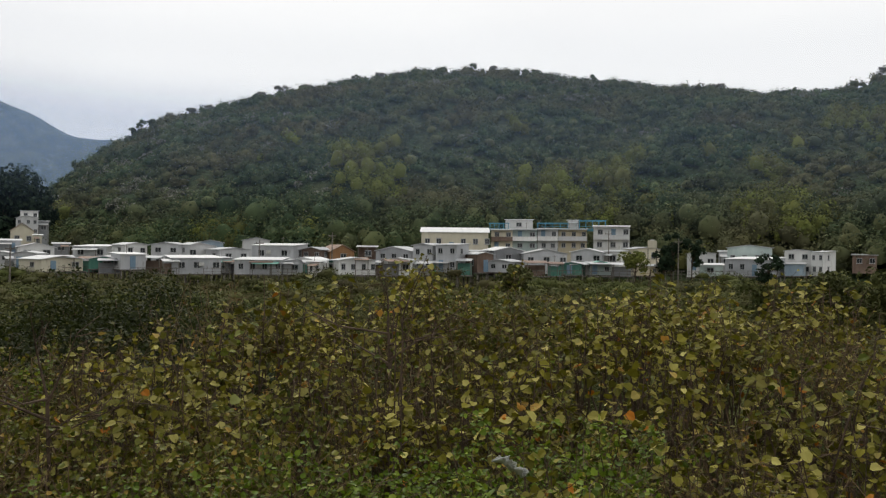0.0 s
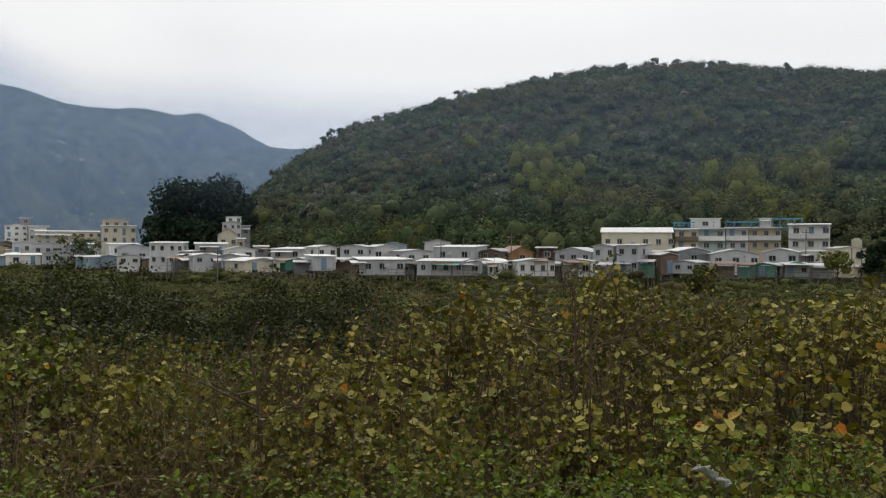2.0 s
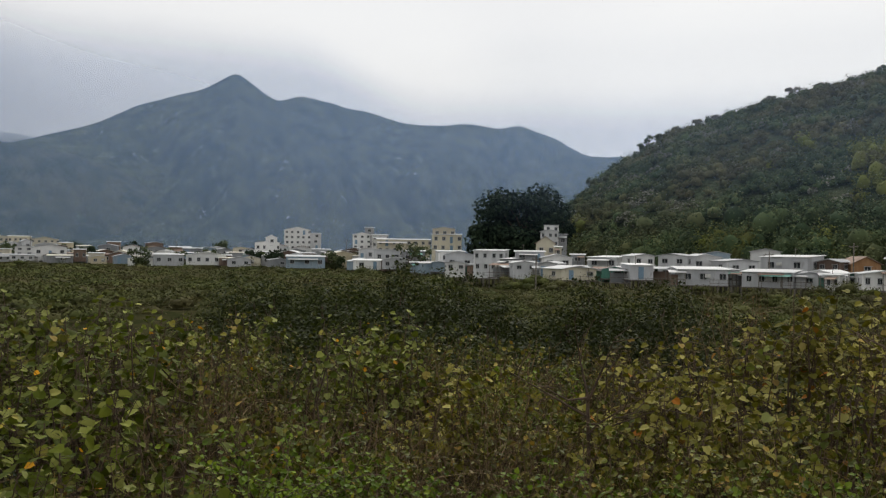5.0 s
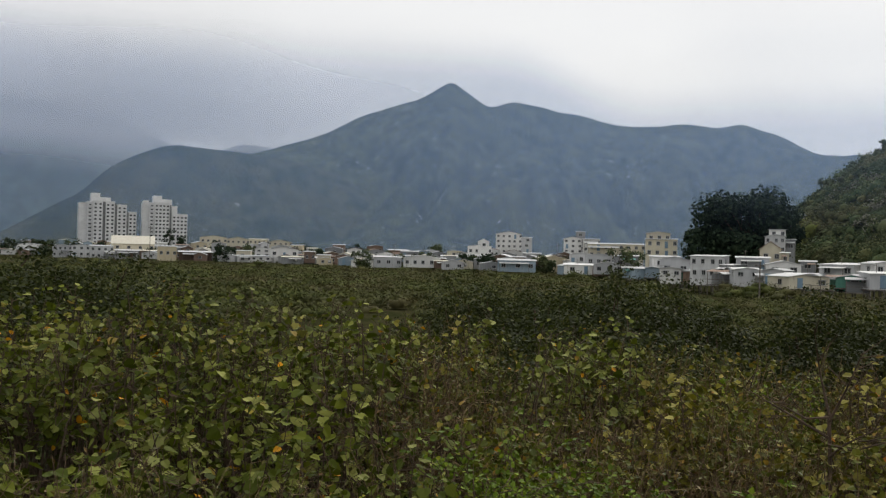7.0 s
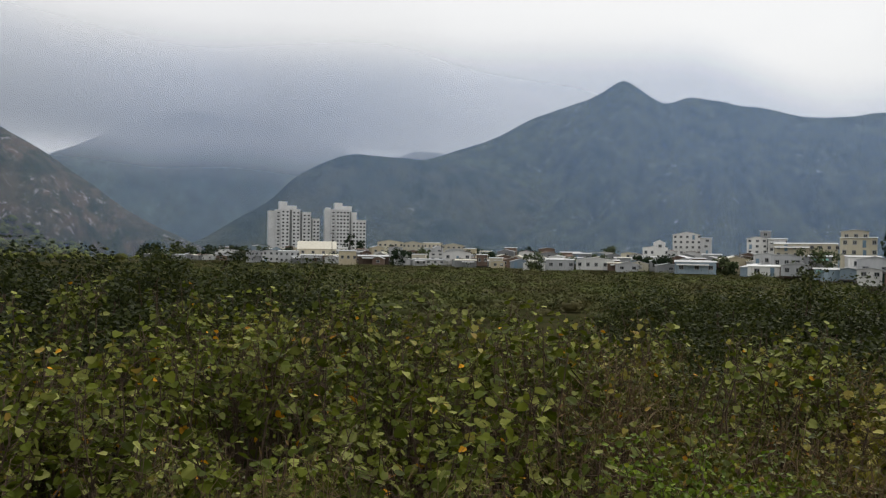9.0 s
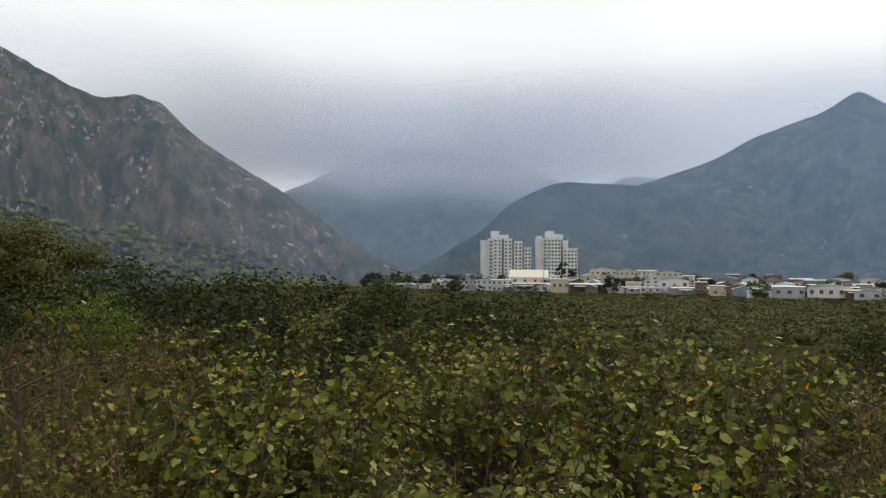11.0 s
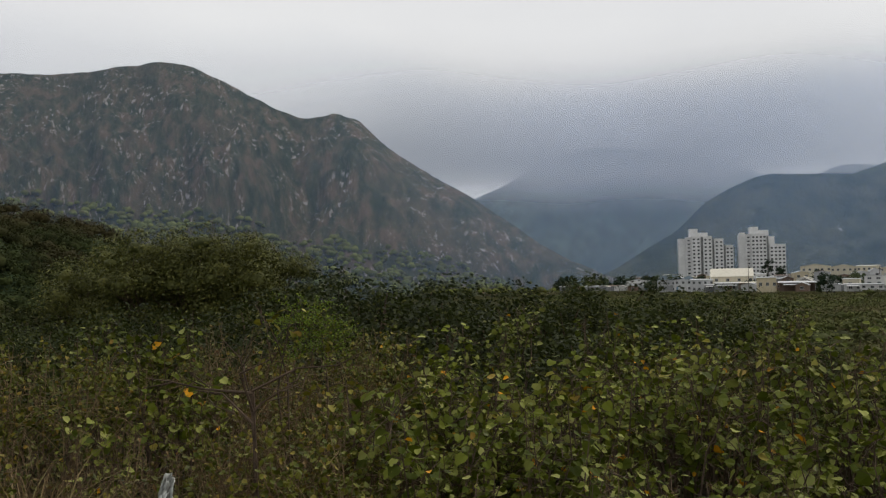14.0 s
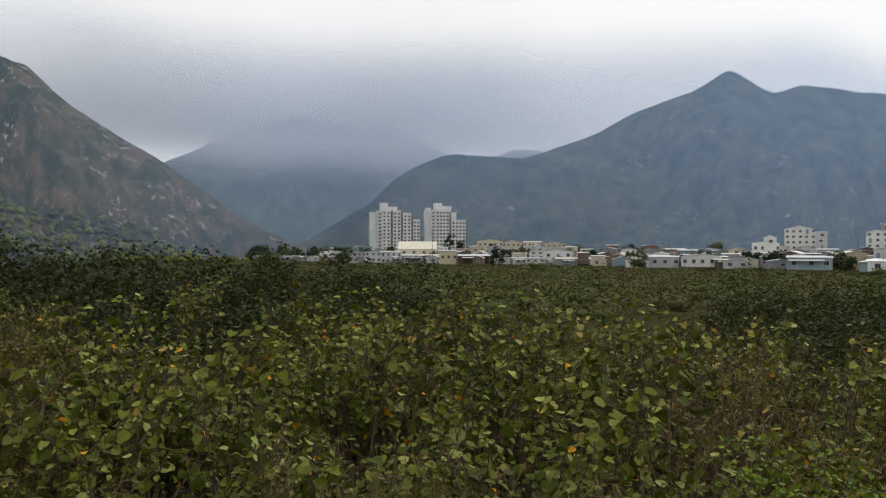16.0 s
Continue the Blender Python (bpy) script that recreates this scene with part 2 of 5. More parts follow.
near_hill = hill("hill", "wooded hill behind the stilt village, dark green scrub forest", M_FOREST_FLOOR, -75, 34,
                 [(-75, 9), (-50, 13), (-36, 12), (-28, 10.6), (-25.5, 9.9), (-23, 9.8), (-18.6, 10.3), (-14, 10.8), (-10.3, 11.4), (-6.4, 11.9), (-1.9, 12.1),
                  (3.5, 11.8), (8.5, 10.8), (11.2, 10.2), (15, 9.1), (18.5, 8.4), (22, 6.5), (24.3, 4.8), (25.8, 3.1), (28, 1.0), (31, -0.6), (34, -1.4)],
                 [(-75, 400), (-20, 430), (8, 450), (22, 390), (34, 340)], [(-75, 175), (-20, 190), (6, 188), (20, 220), (34, 260)],
                 9.0, step=0.5, rows=50, seed=2.3, bulge=0.10)
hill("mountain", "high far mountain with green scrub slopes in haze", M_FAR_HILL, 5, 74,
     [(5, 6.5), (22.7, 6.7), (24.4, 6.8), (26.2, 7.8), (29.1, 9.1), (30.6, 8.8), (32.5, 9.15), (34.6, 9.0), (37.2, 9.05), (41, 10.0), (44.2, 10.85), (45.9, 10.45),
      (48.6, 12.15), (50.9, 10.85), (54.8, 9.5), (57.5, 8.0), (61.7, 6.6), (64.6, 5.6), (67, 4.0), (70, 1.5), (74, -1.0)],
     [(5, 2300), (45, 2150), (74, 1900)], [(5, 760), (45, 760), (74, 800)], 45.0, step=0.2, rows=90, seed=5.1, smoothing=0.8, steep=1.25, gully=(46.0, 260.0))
hill("mountain", "rounded green foothill in haze behind the apartment blocks", M_FOOTHILL, 48, 82,
     [(48, -1.0), (51, 1.2), (54, 3.8), (56, 5.2), (60, 6.3), (64.6, 6.75), (67.5, 6.95), (69, 6.4), (71, 5.35), (73, 3.4), (75, 2.2), (77, 0.9), (79, -0.1), (82, -1)],
     [(48, 1500), (82, 1300)], [(48, 790), (82, 820)], 28.0, step=0.2, rows=60, seed=8.4, steep=1.1, gully=(16.0, 120.0))
rocky_hill = hill("mountain", "rocky mountainside with dark scrub and pale granite outcrops", M_SLOPE, 74, 150,
     [(74, -0.6), (78.2, 0.5), (80.5, 1.7), (84.4, 4.4), (87.1, 6.2), (90.7, 8.1), (92.3, 9.1), (94.9, 11.6), (96.3, 11.95), (98.8, 11.5), (102.5, 13.0),
      (106.1, 14.8), (108.3, 14.9), (112.4, 13.7), (118, 13.3), (130, 14), (150, 12)],
     [(74, 760), (95, 820), (118, 1000), (150, 1000)], [(74, 560), (95, 330), (118, 300), (150, 300)], 22.0, step=0.2, rows=96, seed=11.7, smoothing=0.8, steep=1.15, gully=(5.0, 130.0))
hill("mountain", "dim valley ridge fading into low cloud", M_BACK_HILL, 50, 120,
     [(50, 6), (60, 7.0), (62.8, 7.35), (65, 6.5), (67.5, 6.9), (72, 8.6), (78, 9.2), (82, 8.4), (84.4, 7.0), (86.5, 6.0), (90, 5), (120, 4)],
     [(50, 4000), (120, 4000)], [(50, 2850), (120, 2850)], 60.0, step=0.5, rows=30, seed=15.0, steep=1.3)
low_knoll = hill("hill", "low scrub-covered knoll with brown and green bushes", M_FOREST_FLOOR, 97, 160,
     [(97, -3), (103, -1.0), (108, 1.2), (111, 3.2), (114, 4.2), (117, 4.9), (125, 5.5), (160, 6)],
     [(97, 100), (160, 120)], [(97, 55), (160, 45)], 3.0, step=0.6, rows=30, seed=18.0, bulge=0.1)


def mist(name, label, mat, b0, b1, dist, top, density, step=1.0, rows=28):
    """A curved sheet of haze or cloud standing on the ground; its density is a function of bearing and elevation."""
    dist_f = smooth_line(dist, 8)
    cols = int((b1 - b0) / step) + 1
    verts, dens = [], []
    for i in range(cols):
        b = b0 + i * step
        for k in range(rows):
            e = -1.0 + (top + 1.0) * k / (rows - 1)
            verts.append((*at(b, dist_f(b)).xy, EYE + dist_f(b) * math.tan(radians(e))))
            dens.append(density(b, e))
    faces = [(i * rows + k, i * rows + k + 1, (i + 1) * rows + k + 1, (i + 1) * rows + k) for i in range(cols - 1) for k in range(rows - 1)]
    ob = mesh_object(name, verts, faces, mat, smooth=True)
    ob.data.attributes.new("mist_amount", "FLOAT", "POINT").data.foreach_set("value", np.array(dens, np.float32))
    return tagged(ob, label, "haze", kind="structure")


# haze of distance imitated by added see-through sheets, its blue in their colour
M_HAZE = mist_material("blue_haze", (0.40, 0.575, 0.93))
M_CLOUD = mist_material("low_cloud", (0.64, 0.66, 0.715))
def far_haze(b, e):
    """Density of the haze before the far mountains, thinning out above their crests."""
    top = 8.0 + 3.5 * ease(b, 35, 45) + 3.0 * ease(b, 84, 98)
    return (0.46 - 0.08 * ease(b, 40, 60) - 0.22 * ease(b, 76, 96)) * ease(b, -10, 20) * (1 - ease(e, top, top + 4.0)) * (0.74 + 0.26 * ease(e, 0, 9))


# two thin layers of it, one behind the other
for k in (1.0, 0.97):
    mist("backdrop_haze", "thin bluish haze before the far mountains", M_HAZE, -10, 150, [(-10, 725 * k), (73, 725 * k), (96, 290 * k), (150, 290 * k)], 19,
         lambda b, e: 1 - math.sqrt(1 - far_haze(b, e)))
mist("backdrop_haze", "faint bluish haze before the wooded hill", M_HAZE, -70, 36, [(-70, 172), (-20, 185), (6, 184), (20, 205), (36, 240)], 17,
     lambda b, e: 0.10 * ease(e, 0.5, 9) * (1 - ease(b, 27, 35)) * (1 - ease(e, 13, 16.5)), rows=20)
mist("backdrop_cloud", "low grey cloud lying on the valley ridge", M_CLOUD, 20, 150, [(20, 2750), (150, 2750)], 24,
     lambda b, e: (0.25 + 0.75 * ease(b, 40, 74)) * ease(b, 20, 40) * (0.10 + 0.89 * ease(e + 0.8 * wave(b, 0, 7, 4.0), 4.4, 7.7)) * (1 - 0.97 * ease(e + 1.5 * wave(b, 3, 12, 9.0), 7.8, 17.5)) * (1 - 0.6 * ease(b, 90, 112)))


# ---- plants ----
RNG = np.random.default_rng(7)
M_BARK = two_tone("shrub_bark", (0.045, 0.030, 0.020), (0.11, 0.075, 0.05), 9.0, fine=(60.0, 0.3))
M_TWIG = two_tone("dry_twig", (0.066, 0.042, 0.021), (0.19, 0.13, 0.070), 4.0, fine=(50.0, 0.3))
M_STRAW = leaf_material("dry_grass_blade", ((0.0, (0.16, 0.10, 0.045)), (0.5, (0.24, 0.17, 0.08)), (1.0, (0.13, 0.12, 0.04))), thin=0.2, gloss=0.7)
M_BROAD = leaf_material("broad_leaf", ((0.0, (0.038, 0.052, 0.004)), (0.35, (0.074, 0.094, 0.008)), (0.65, (0.128, 0.148, 0.018)), (0.93, (0.290, 0.305, 0.095)),
                                       (0.984, (0.250, 0.200, 0.026)), (0.992, (0.56, 0.27, 0.010))), gloss=0.55, spec=0.10, thin=0.22, vary=0.24)
M_PALE = leaf_material("pale_broad_leaf", ((0.0, (0.070, 0.068, 0.006)), (0.35, (0.126, 0.118, 0.012)), (0.65, (0.192, 0.174, 0.024)), (0.92, (0.420, 0.380, 0.125)),
                                           (0.975, (0.250, 0.135, 0.020)), (0.996, (0.340, 0.125, 0.012))), gloss=0.55, spec=0.10, thin=0.22, vary=0.24)
M_VINE = leaf_material("vine_leaf", ((0.0, (0.050, 0.080, 0.006)), (0.5, (0.094, 0.146, 0.010)), (0.9, (0.165, 0.225, 0.018)), (1.0, (0.24, 0.20, 0.02))), gloss=0.5, spec=0.16, thin=0.25, vary=0.2)
M_TANGLE = leaf_material("tangle_leaf", ((0.0, (0.044, 0.056, 0.005)), (0.45, (0.088, 0.098, 0.010)), (0.85, (0.155, 0.155, 0.020)), (1.0, (0.24, 0.15, 0.02))), gloss=0.5, spec=0.2)
M_SCRUB = leaf_material("scrub_leaf", ((0.0, (0.042, 0.047, 0.006)), (0.45, (0.080, 0.079, 0.012)), (0.8, (0.122, 0.108, 0.018)), (1.0, (0.130, 0.061, 0.017))), gloss=0.5)
M_MANGROVE = leaf_material("mangrove_leaf", ((0.0, (0.014, 0.020, 0.004)), (0.6, (0.026, 0.035, 0.007)), (0.95, (0.050, 0.060, 0.014)), (1.0, (0.10, 0.10, 0.025))), gloss=0.6, spec=0.15, thin=0.30, vary=0.26)
M_FLAT = leaf_material("mangrove_scrub_leaf", ((0.0, (0.040, 0.050, 0.014)), (0.6, (0.066, 0.078, 0.022)), (1.0, (0.104, 0.112, 0.034))), (0.072, 0.060, 0.028), 0.06, gloss=0.8, spec=0.12, drift=(0.25, 0.34))
M_FOREST = leaf_material("hill_tree_leaf", ((0.0, (0.036, 0.060, 0.031)), (0.5, (0.059, 0.086, 0.040)), (0.85, (0.086, 0.110, 0.049)), (1.0, (0.135, 0.142, 0.066))), (0.100, 0.090, 0.046), 0.022, gloss=0.8, spec=0.1, drift=(0.10, 0.42))
M_FOREST_LIGHT = leaf_material("bamboo_leaf", ((0.0, (0.095, 0.115, 0.026)), (1.0, (0.190, 0.205, 0.046))), (0.085, 0.080, 0.032), 0.10, gloss=0.85, spec=0.1)
M_FOREST_PALE = leaf_material("dry_crown_leaf", ((0.0, (0.10, 0.105, 0.075)), (1.0, (0.20, 0.19, 0.145))), gloss=0.7)
M_BANYAN = leaf_material("banyan_leaf", ((0.0, (0.014, 0.026, 0.014)), (0.7, (0.024, 0.040, 0.021)), (1.0, (0.036, 0.052, 0.026))), gloss=0.85, spec=0.1)
M_OLIVE = leaf_material("olive_crown_leaf", ((0.0, (0.048, 0.055, 0.010)), (0.6, (0.085, 0.090, 0.016)), (1.0, (0.14, 0.135, 0.026))), gloss=0.6)


M_KNOLL = leaf_material("knoll_bush_leaf", ((0.0, (0.020, 0.030, 0.010)), (0.7, (0.036, 0.048, 0.016)), (1.0, (0.055, 0.066, 0.022))), (0.050, 0.036, 0.018), 0.08, gloss=0.85, spec=0.08, drift=(0.3, 0.3))


def unit(v):
    return v / np.maximum(1e-6, np.linalg.norm(v, axis=-1, keepdims=True))


# outlines of one leaf in its own plane: along the midrib, across it, and up
HEART = np.array([(0, 0, 0), (0.04, 0.42, 0.08), (0.50, 0.50, 0.06), (0.96, 0.13, -0.14), (0.96, -0.13, -0.14), (0.50, -0.50, 0.06), (0.04, -0.42, 0.08)])
LANCE = np.array([(0, 0, 0), (0.5, 0.24, 0.05), (1, 0, -0.08), (0.5, -0.24, 0.05)])


def leaves(points, along, up, size, shape="heart"):
    """Leaf blades at the points: each from its base along a direction, its face turned to up."""
    along = unit(along)
    side = unit(np.cross(up, along))
    top = np.cross(along, side)
    outline = HEART if shape == "heart" else LANCE
    v = points[:, None, :] + size[:, None, None] * (along[:, None, :] * outline[None, :, 0:1] + side[:, None, :] * outline[None, :, 1:2] + top[:, None, :] * outline[None, :, 2:3])
    n, k = len(points), len(outline)
    if shape == "heart":
        tri = np.array([(0, 1, 2), (0, 2, 3), (0, 3, 4), (0, 4, 5), (0, 5, 6)])
    else:
        tri = np.array([(0, 1, 2), (0, 2, 3)])
    f = (np.arange(n)[:, None, None] * k + tri[None]).reshape(-1, 3)
    return v.reshape(-1, 3), f


def tubes(lines, sides=4):
    """Thin tapered branches: each line is (points, first radius, last radius)."""
    verts, faces, base = [], [], 0
    for pts, r0, r1 in lines:
        pts = np.asarray(pts, float)
        n = len(pts)
        t = unit(np.gradient(pts, axis=0))
        ref = np.where(np.abs(t[:, 2:3]) > 0.9, np.array([[1.0, 0, 0]]), np.array([[0, 0, 1.0]]))
        a = unit(np.cross(t, ref))
        b = np.cross(t, a)
        rad = np.linspace(r0, r1, n)[:, None, None]
        ang = np.arange(sides) * 2 * np.pi / sides
        ring = pts[:, None, :] + rad * (np.cos(ang)[None, :, None] * a[:, None, :] + np.sin(ang)[None, :, None] * b[:, None, :])
        verts.append(ring.reshape(-1, 3))
        for i in range(n - 1):
            for j in range(sides):
                p, q = base + i * sides + j, base + i * sides + (j + 1) % sides
                faces.append((p, q, q + sides, p + sides))
        base += n * sides
    return np.concatenate(verts), np.array(faces)


def crowns(centres, radii, count, size, seed, squash=0.75, outward=0.9, lower=-0.35, core=0.0, spiky=0.2):
    """Crowns of many small leaf clumps: flakes over uneven domes, with gaps."""
    g = np.random.default_rng(seed)
    n = len(centres)
    d = unit(g.normal(size=(n, count, 3)))
    d[..., 2] = np.where(d[..., 2] < lower, -d[..., 2], d[..., 2])
    lobes = unit(g.normal(size=(n, 5, 3)) + np.array([0, 0, 0.5]))
    near = np.max(np.einsum("nck,nlk->ncl", d, lobes), axis=2)
    rad = (0.62 + 0.38 * np.clip((near - 0.35) / 0.6, 0, 1)) * (1.06 - spiky * g.random((n, count)) ** 1.5)
    p = centres[:, None, :] + d * rad[..., None] * radii[:, None, None] * np.array([1, 1, squash])
    nor = unit(d * outward + g.normal(size=d.shape) * 0.55 + np.array([0, 0, 0.25]))
    side = unit(np.cross(nor, g.normal(size=d.shape)))
    up = np.cross(nor, side)
    s = (np.reshape(size, (-1, 1)) * (0.6 + 0.8 * g.random((n, count))))[..., None]
    quad = np.stack([p - side * s * 0.55, p - up * s * 0.42 + side * s * 0.1, p + side * s * 0.55, p + up * s * 0.42 - side * s * 0.1], axis=2)
    v = quad.reshape(-1, 3)
    f = np.arange(len(v)).reshape(-1, 4)
    if core:
        ring, rows = 7, 4
        th = np.linspace(0, 2 * np.pi, ring, endpoint=False)[None, :]
        ph = np.linspace(0.12, 0.68, rows)[:, None] * np.pi
        dome = np.stack([np.cos(th) * np.sin(ph), np.sin(th) * np.sin(ph), np.cos(ph) + 0 * th], -1).reshape(-1, 3)
        near = np.max(np.einsum("ck,nlk->ncl", dome, lobes), axis=2)
        rad = core * (0.62 + 0.38 * np.clip((near - 0.35) / 0.6, 0, 1)) * (0.9 + 0.2 * g.random((n, len(dome))))
        cv = centres[:, None, :] + dome[None] * rad[..., None] * radii[:, None, None] * np.array([1, 1, squash])
        cf = np.array([(i * ring + j, (i + 1) * ring + j, (i + 1) * ring + (j + 1) % ring, i * ring + (j + 1) % ring) for i in range(rows - 1) for j in range(ring)] + [(0, 1, 3, 5), (1, 2, 3, 3)][:1])
        f = np.concatenate([f, (len(v) + np.arange(n)[:, None, None] * len(dome) + cf[None]).reshape(-1, 4)])
        v = np.concatenate([v, cv.reshape(-1, 3)])
    return v, f


def stuff(name, label, category, verts, faces, mat):
    return tagged(mesh_object(name, verts, faces, mat, smooth=True), label, category, kind="stuff")


# -- the wooded hill: tree crowns scattered over its slope --
def forest(hill_parts, b0, b1, count, r_lo, r_hi, seed, smin=0.0, smax=1.02, lift=0.35):
    height, dist_f, foot_f = hill_parts
    g = np.random.default_rng(seed)
    cs, rs = [], []
    while len(cs) < count:
        b, s = g.uniform(b0, b1), g.uniform(smin, smax)
        r = foot_f(b) + s * (dist_f(b) - foot_f(b))
        if g.random() > r / 430:
            continue
        z = height(b, r)
        if z < -1:
            continue
        rad = g.uniform(r_lo, r_hi) * (1.25 if g.random() < 0.12 else 1.0)
        cs.append((*at(b, r).xy, z + rad * lift))
        rs.append(rad)
    return np.array(cs), np.array(rs)


c, r = forest(near_hill, -36, 31, 6200, 1.0, 3.9, 21)
pick = np.array([wave(x, y, 26.0, 4.4) + 0.5 * wave(x, y, 9.0, 2.2) for x, y, z in c])
low = np.hypot(c[:, 0], c[:, 1]) < 285
light = (pick > 0.46) & low
pale = (~light) & (pick < -0.38) & (np.random.default_rng(3).random(len(c)) < 0.5)
dark = ~(light | pale)
stuff("hill_forest", "dense dark green scrub trees covering the hillside", "forest", *crowns(c[dark], r[dark], 60, 0.27 * r[dark] ** 0.5 + 0.18, 22, squash=0.85, outward=1.0, core=0.58, spiky=0.5), M_FOREST)
stuff("hill_bamboo", "yellow-green bamboo and young trees at the hill's foot", "trees", *crowns(c[light] + np.array([0, 0, 0.8]), r[light] * 1.2, 110, 0.6, 23, squash=1.2, outward=0.9, core=0.55, spiky=0.6), M_FOREST_LIGHT)
stuff("hill_dry_trees", "greyish brown half-bare crowns among the forest", "trees", *crowns(c[pale], r[pale] * 0.9, 46, 0.6, 24), M_FOREST_PALE)
for n, (b0, b1, s0, s1, many) in enumerate(((-12.5, -4.5, 0.06, 0.24, 70), (-25, -19.5, 0.04, 0.14, 45), (-30, -25, 0.42, 0.6, 40), (3.0, 7.5, 0.12, 0.3, 40), (14, 17, 0.02, 0.08, 14))):
    c, r = forest(near_hill, b0, b1, many, 2.2, 4.4, 300 + n, s0, s1, 0.9)
    stuff("hill_bamboo", "bright yellow-green clump of bamboo on the hill", "bamboo", *crowns(c, r * 1.1, 170, 0.50, 310 + n, squash=1.25, outward=0.9, core=0.5, spiky=0.7), M_FOREST_LIGHT)
c, r = forest(near_hill, -36, 26, 420, 2.8, 5.2, 25, -0.02, 0.12, 0.7)
stuff("hill_foot_trees", "tall dark trees standing along the foot of the hill", "trees", *crowns(c, r, 170, 0.56, 26, squash=1.15, outward=1.0, core=0.55, spiky=0.6), M_FOREST)


# -- mangrove flat: low rounded bushes up to the village --
shore = smooth_line([(-60, 159), (-23, 159), (-12, 140), (5, 129), (20, 135), (26, 140), (30, 156), (40, 208), (48, 255), (56, 266), (67, 312), (74, 390), (85, 416), (120, 390)], 3)


def flat_bushes(count, b0, b1, r0, seed, power):
    g = np.random.default_rng(seed)
    cs, rs = [], []
    for _ in range(count):
        b = g.uniform(b0, b1)
        t = g.random() ** power
        r = r0 + t * (shore(b) - r0)
        rad = g.uniform(0.9, 1.8) * (1 + r / 150)
        x, y = at(b, r).xy
        top = 0.45 + 0.5 * wave(x, y, 9, 5.5) + 0.35 * wave(x, y, 30, 1.5) + ease(r / shore(b), 0.86, 1.0) * (0.75 + 2.6 * max(0.0, wave(x, y, 7, 8.8)))
        cs.append((x, y, top - rad * 0.55))
        rs.append(rad)
    return np.array(cs), np.array(rs)


c, r = flat_bushes(2100, -34, 84, 17, 31, 0.75)
far_enough = np.hypot(c[:, 0], c[:, 1]) > 70
stuff("mangrove_flat", "low olive mangrove bushes covering the tidal flat", "mangroves", *crowns(c[~far_enough], r[~far_enough], 210, 0.0030 * np.hypot(c[~far_enough, 0], c[~far_enough, 1]), 32, squash=0.62, outward=0.9, core=0.55, spiky=0.4), M_FLAT)
stuff("mangrove_flat", "low olive mangrove bushes before the village", "mangroves", *crowns(c[far_enough], r[far_enough], 96, 0.26, 33, squash=0.5, outward=1.0, core=0.6, spiky=0.4), M_FLAT)
c, r = flat_bushes(1200, 34, 84, 90, 34, 0.8)
stuff("mangrove_flat", "low olive mangrove bushes on the wide flat", "mangroves", *crowns(c, r * 1.2, 54, 0.46, 35, squash=0.45, outward=1.0, core=0.6, spiky=0.4), M_FLAT)
c, r = flat_bushes(650, -34, 86, 17, 38, 1.0)
d_ = np.random.default_rng(39).uniform(17, 34, 650) / np.hypot(c[:, 0], c[:, 1])
c[:, 0] *= d_
c[:, 1] *= d_
stuff("mangrove_flat", "low olive mangrove bushes below the bank", "mangroves", *crowns(c + np.array([0, 0, 0.15]), r, 330, 0.075, 40, squash=0.65, outward=0.9, spiky=0.45), M_FLAT)
g = np.random.default_rng(36)
b_, r_ = g.uniform(-34, 120, 900), g.uniform(9, 19, 900)
c = np.stack([-np.sin(np.radians(b_)) * r_, np.cos(np.radians(b_)) * r_, 0.2 + 0.8 * g.random(900) + np.clip(13 - r_, 0, 4) * 0.5], 1)
stuff("mangrove_undergrowth", "dark mangrove growth at the foot of the bank", "mangroves", *crowns(c, g.uniform(0.6, 1.2, 900), 150, 0.060, 37, spiky=0.45), M_MANGROVE)


# -- taller mangrove bushes beyond the bank --
def mangrove_bush(seed):
    """A dense rounded bush: branching stems under a dome of many small leaf sprays."""
    g = np.random.default_rng(seed)
    root = new("mangrove_bush")
    lines, tips = [], []
    for _ in range(13):
        a, lean = g.uniform(0, 2 * np.pi), 1.45 * g.random() ** 0.6
        h = 3.0 * (1 - 0.16 * lean * lean) * g.uniform(0.80, 1.0)
        end = np.array([np.cos(a) * lean, np.sin(a) * lean, h])
        mid = end * np.array([0.35, 0.35, 0.5]) + g.normal(size=3) * 0.08
        lines.append(([np.zeros(3) + g.normal(size=3) * np.array([0.2, 0.2, 0]), mid, end], 0.05, 0.012))
        tips.append(end)
        for _ in range(4):
            e2 = end + g.normal(size=3) * np.array([0.42, 0.42, 0.30]) - np.array([0, 0, 0.35])
            lines.append(([mid * 0.4 + end * 0.6, (mid + e2) / 2 + g.normal(size=3) * 0.1, e2], 0.02, 0.006))
            tips.append(e2)
    v, f = tubes(lines)
    mesh_object("trunk", v, f, M_BARK, root)
    tips = np.array(tips)
    v, f = crowns(tips, g.uniform(0.26, 0.50, len(tips)), 150, 0.046, seed + 300, squash=0.8, outward=0.8, lower=-0.6, spiky=0.7)
    mesh_object("foliage", v, f, M_MANGROVE, root, True)
    return tagged(root, "tall dark green mangrove bush with glossy leaves", "bush", group="tall mangrove bushes")


mangroves = [mangrove_bush(40 + i) for i in range(4)]
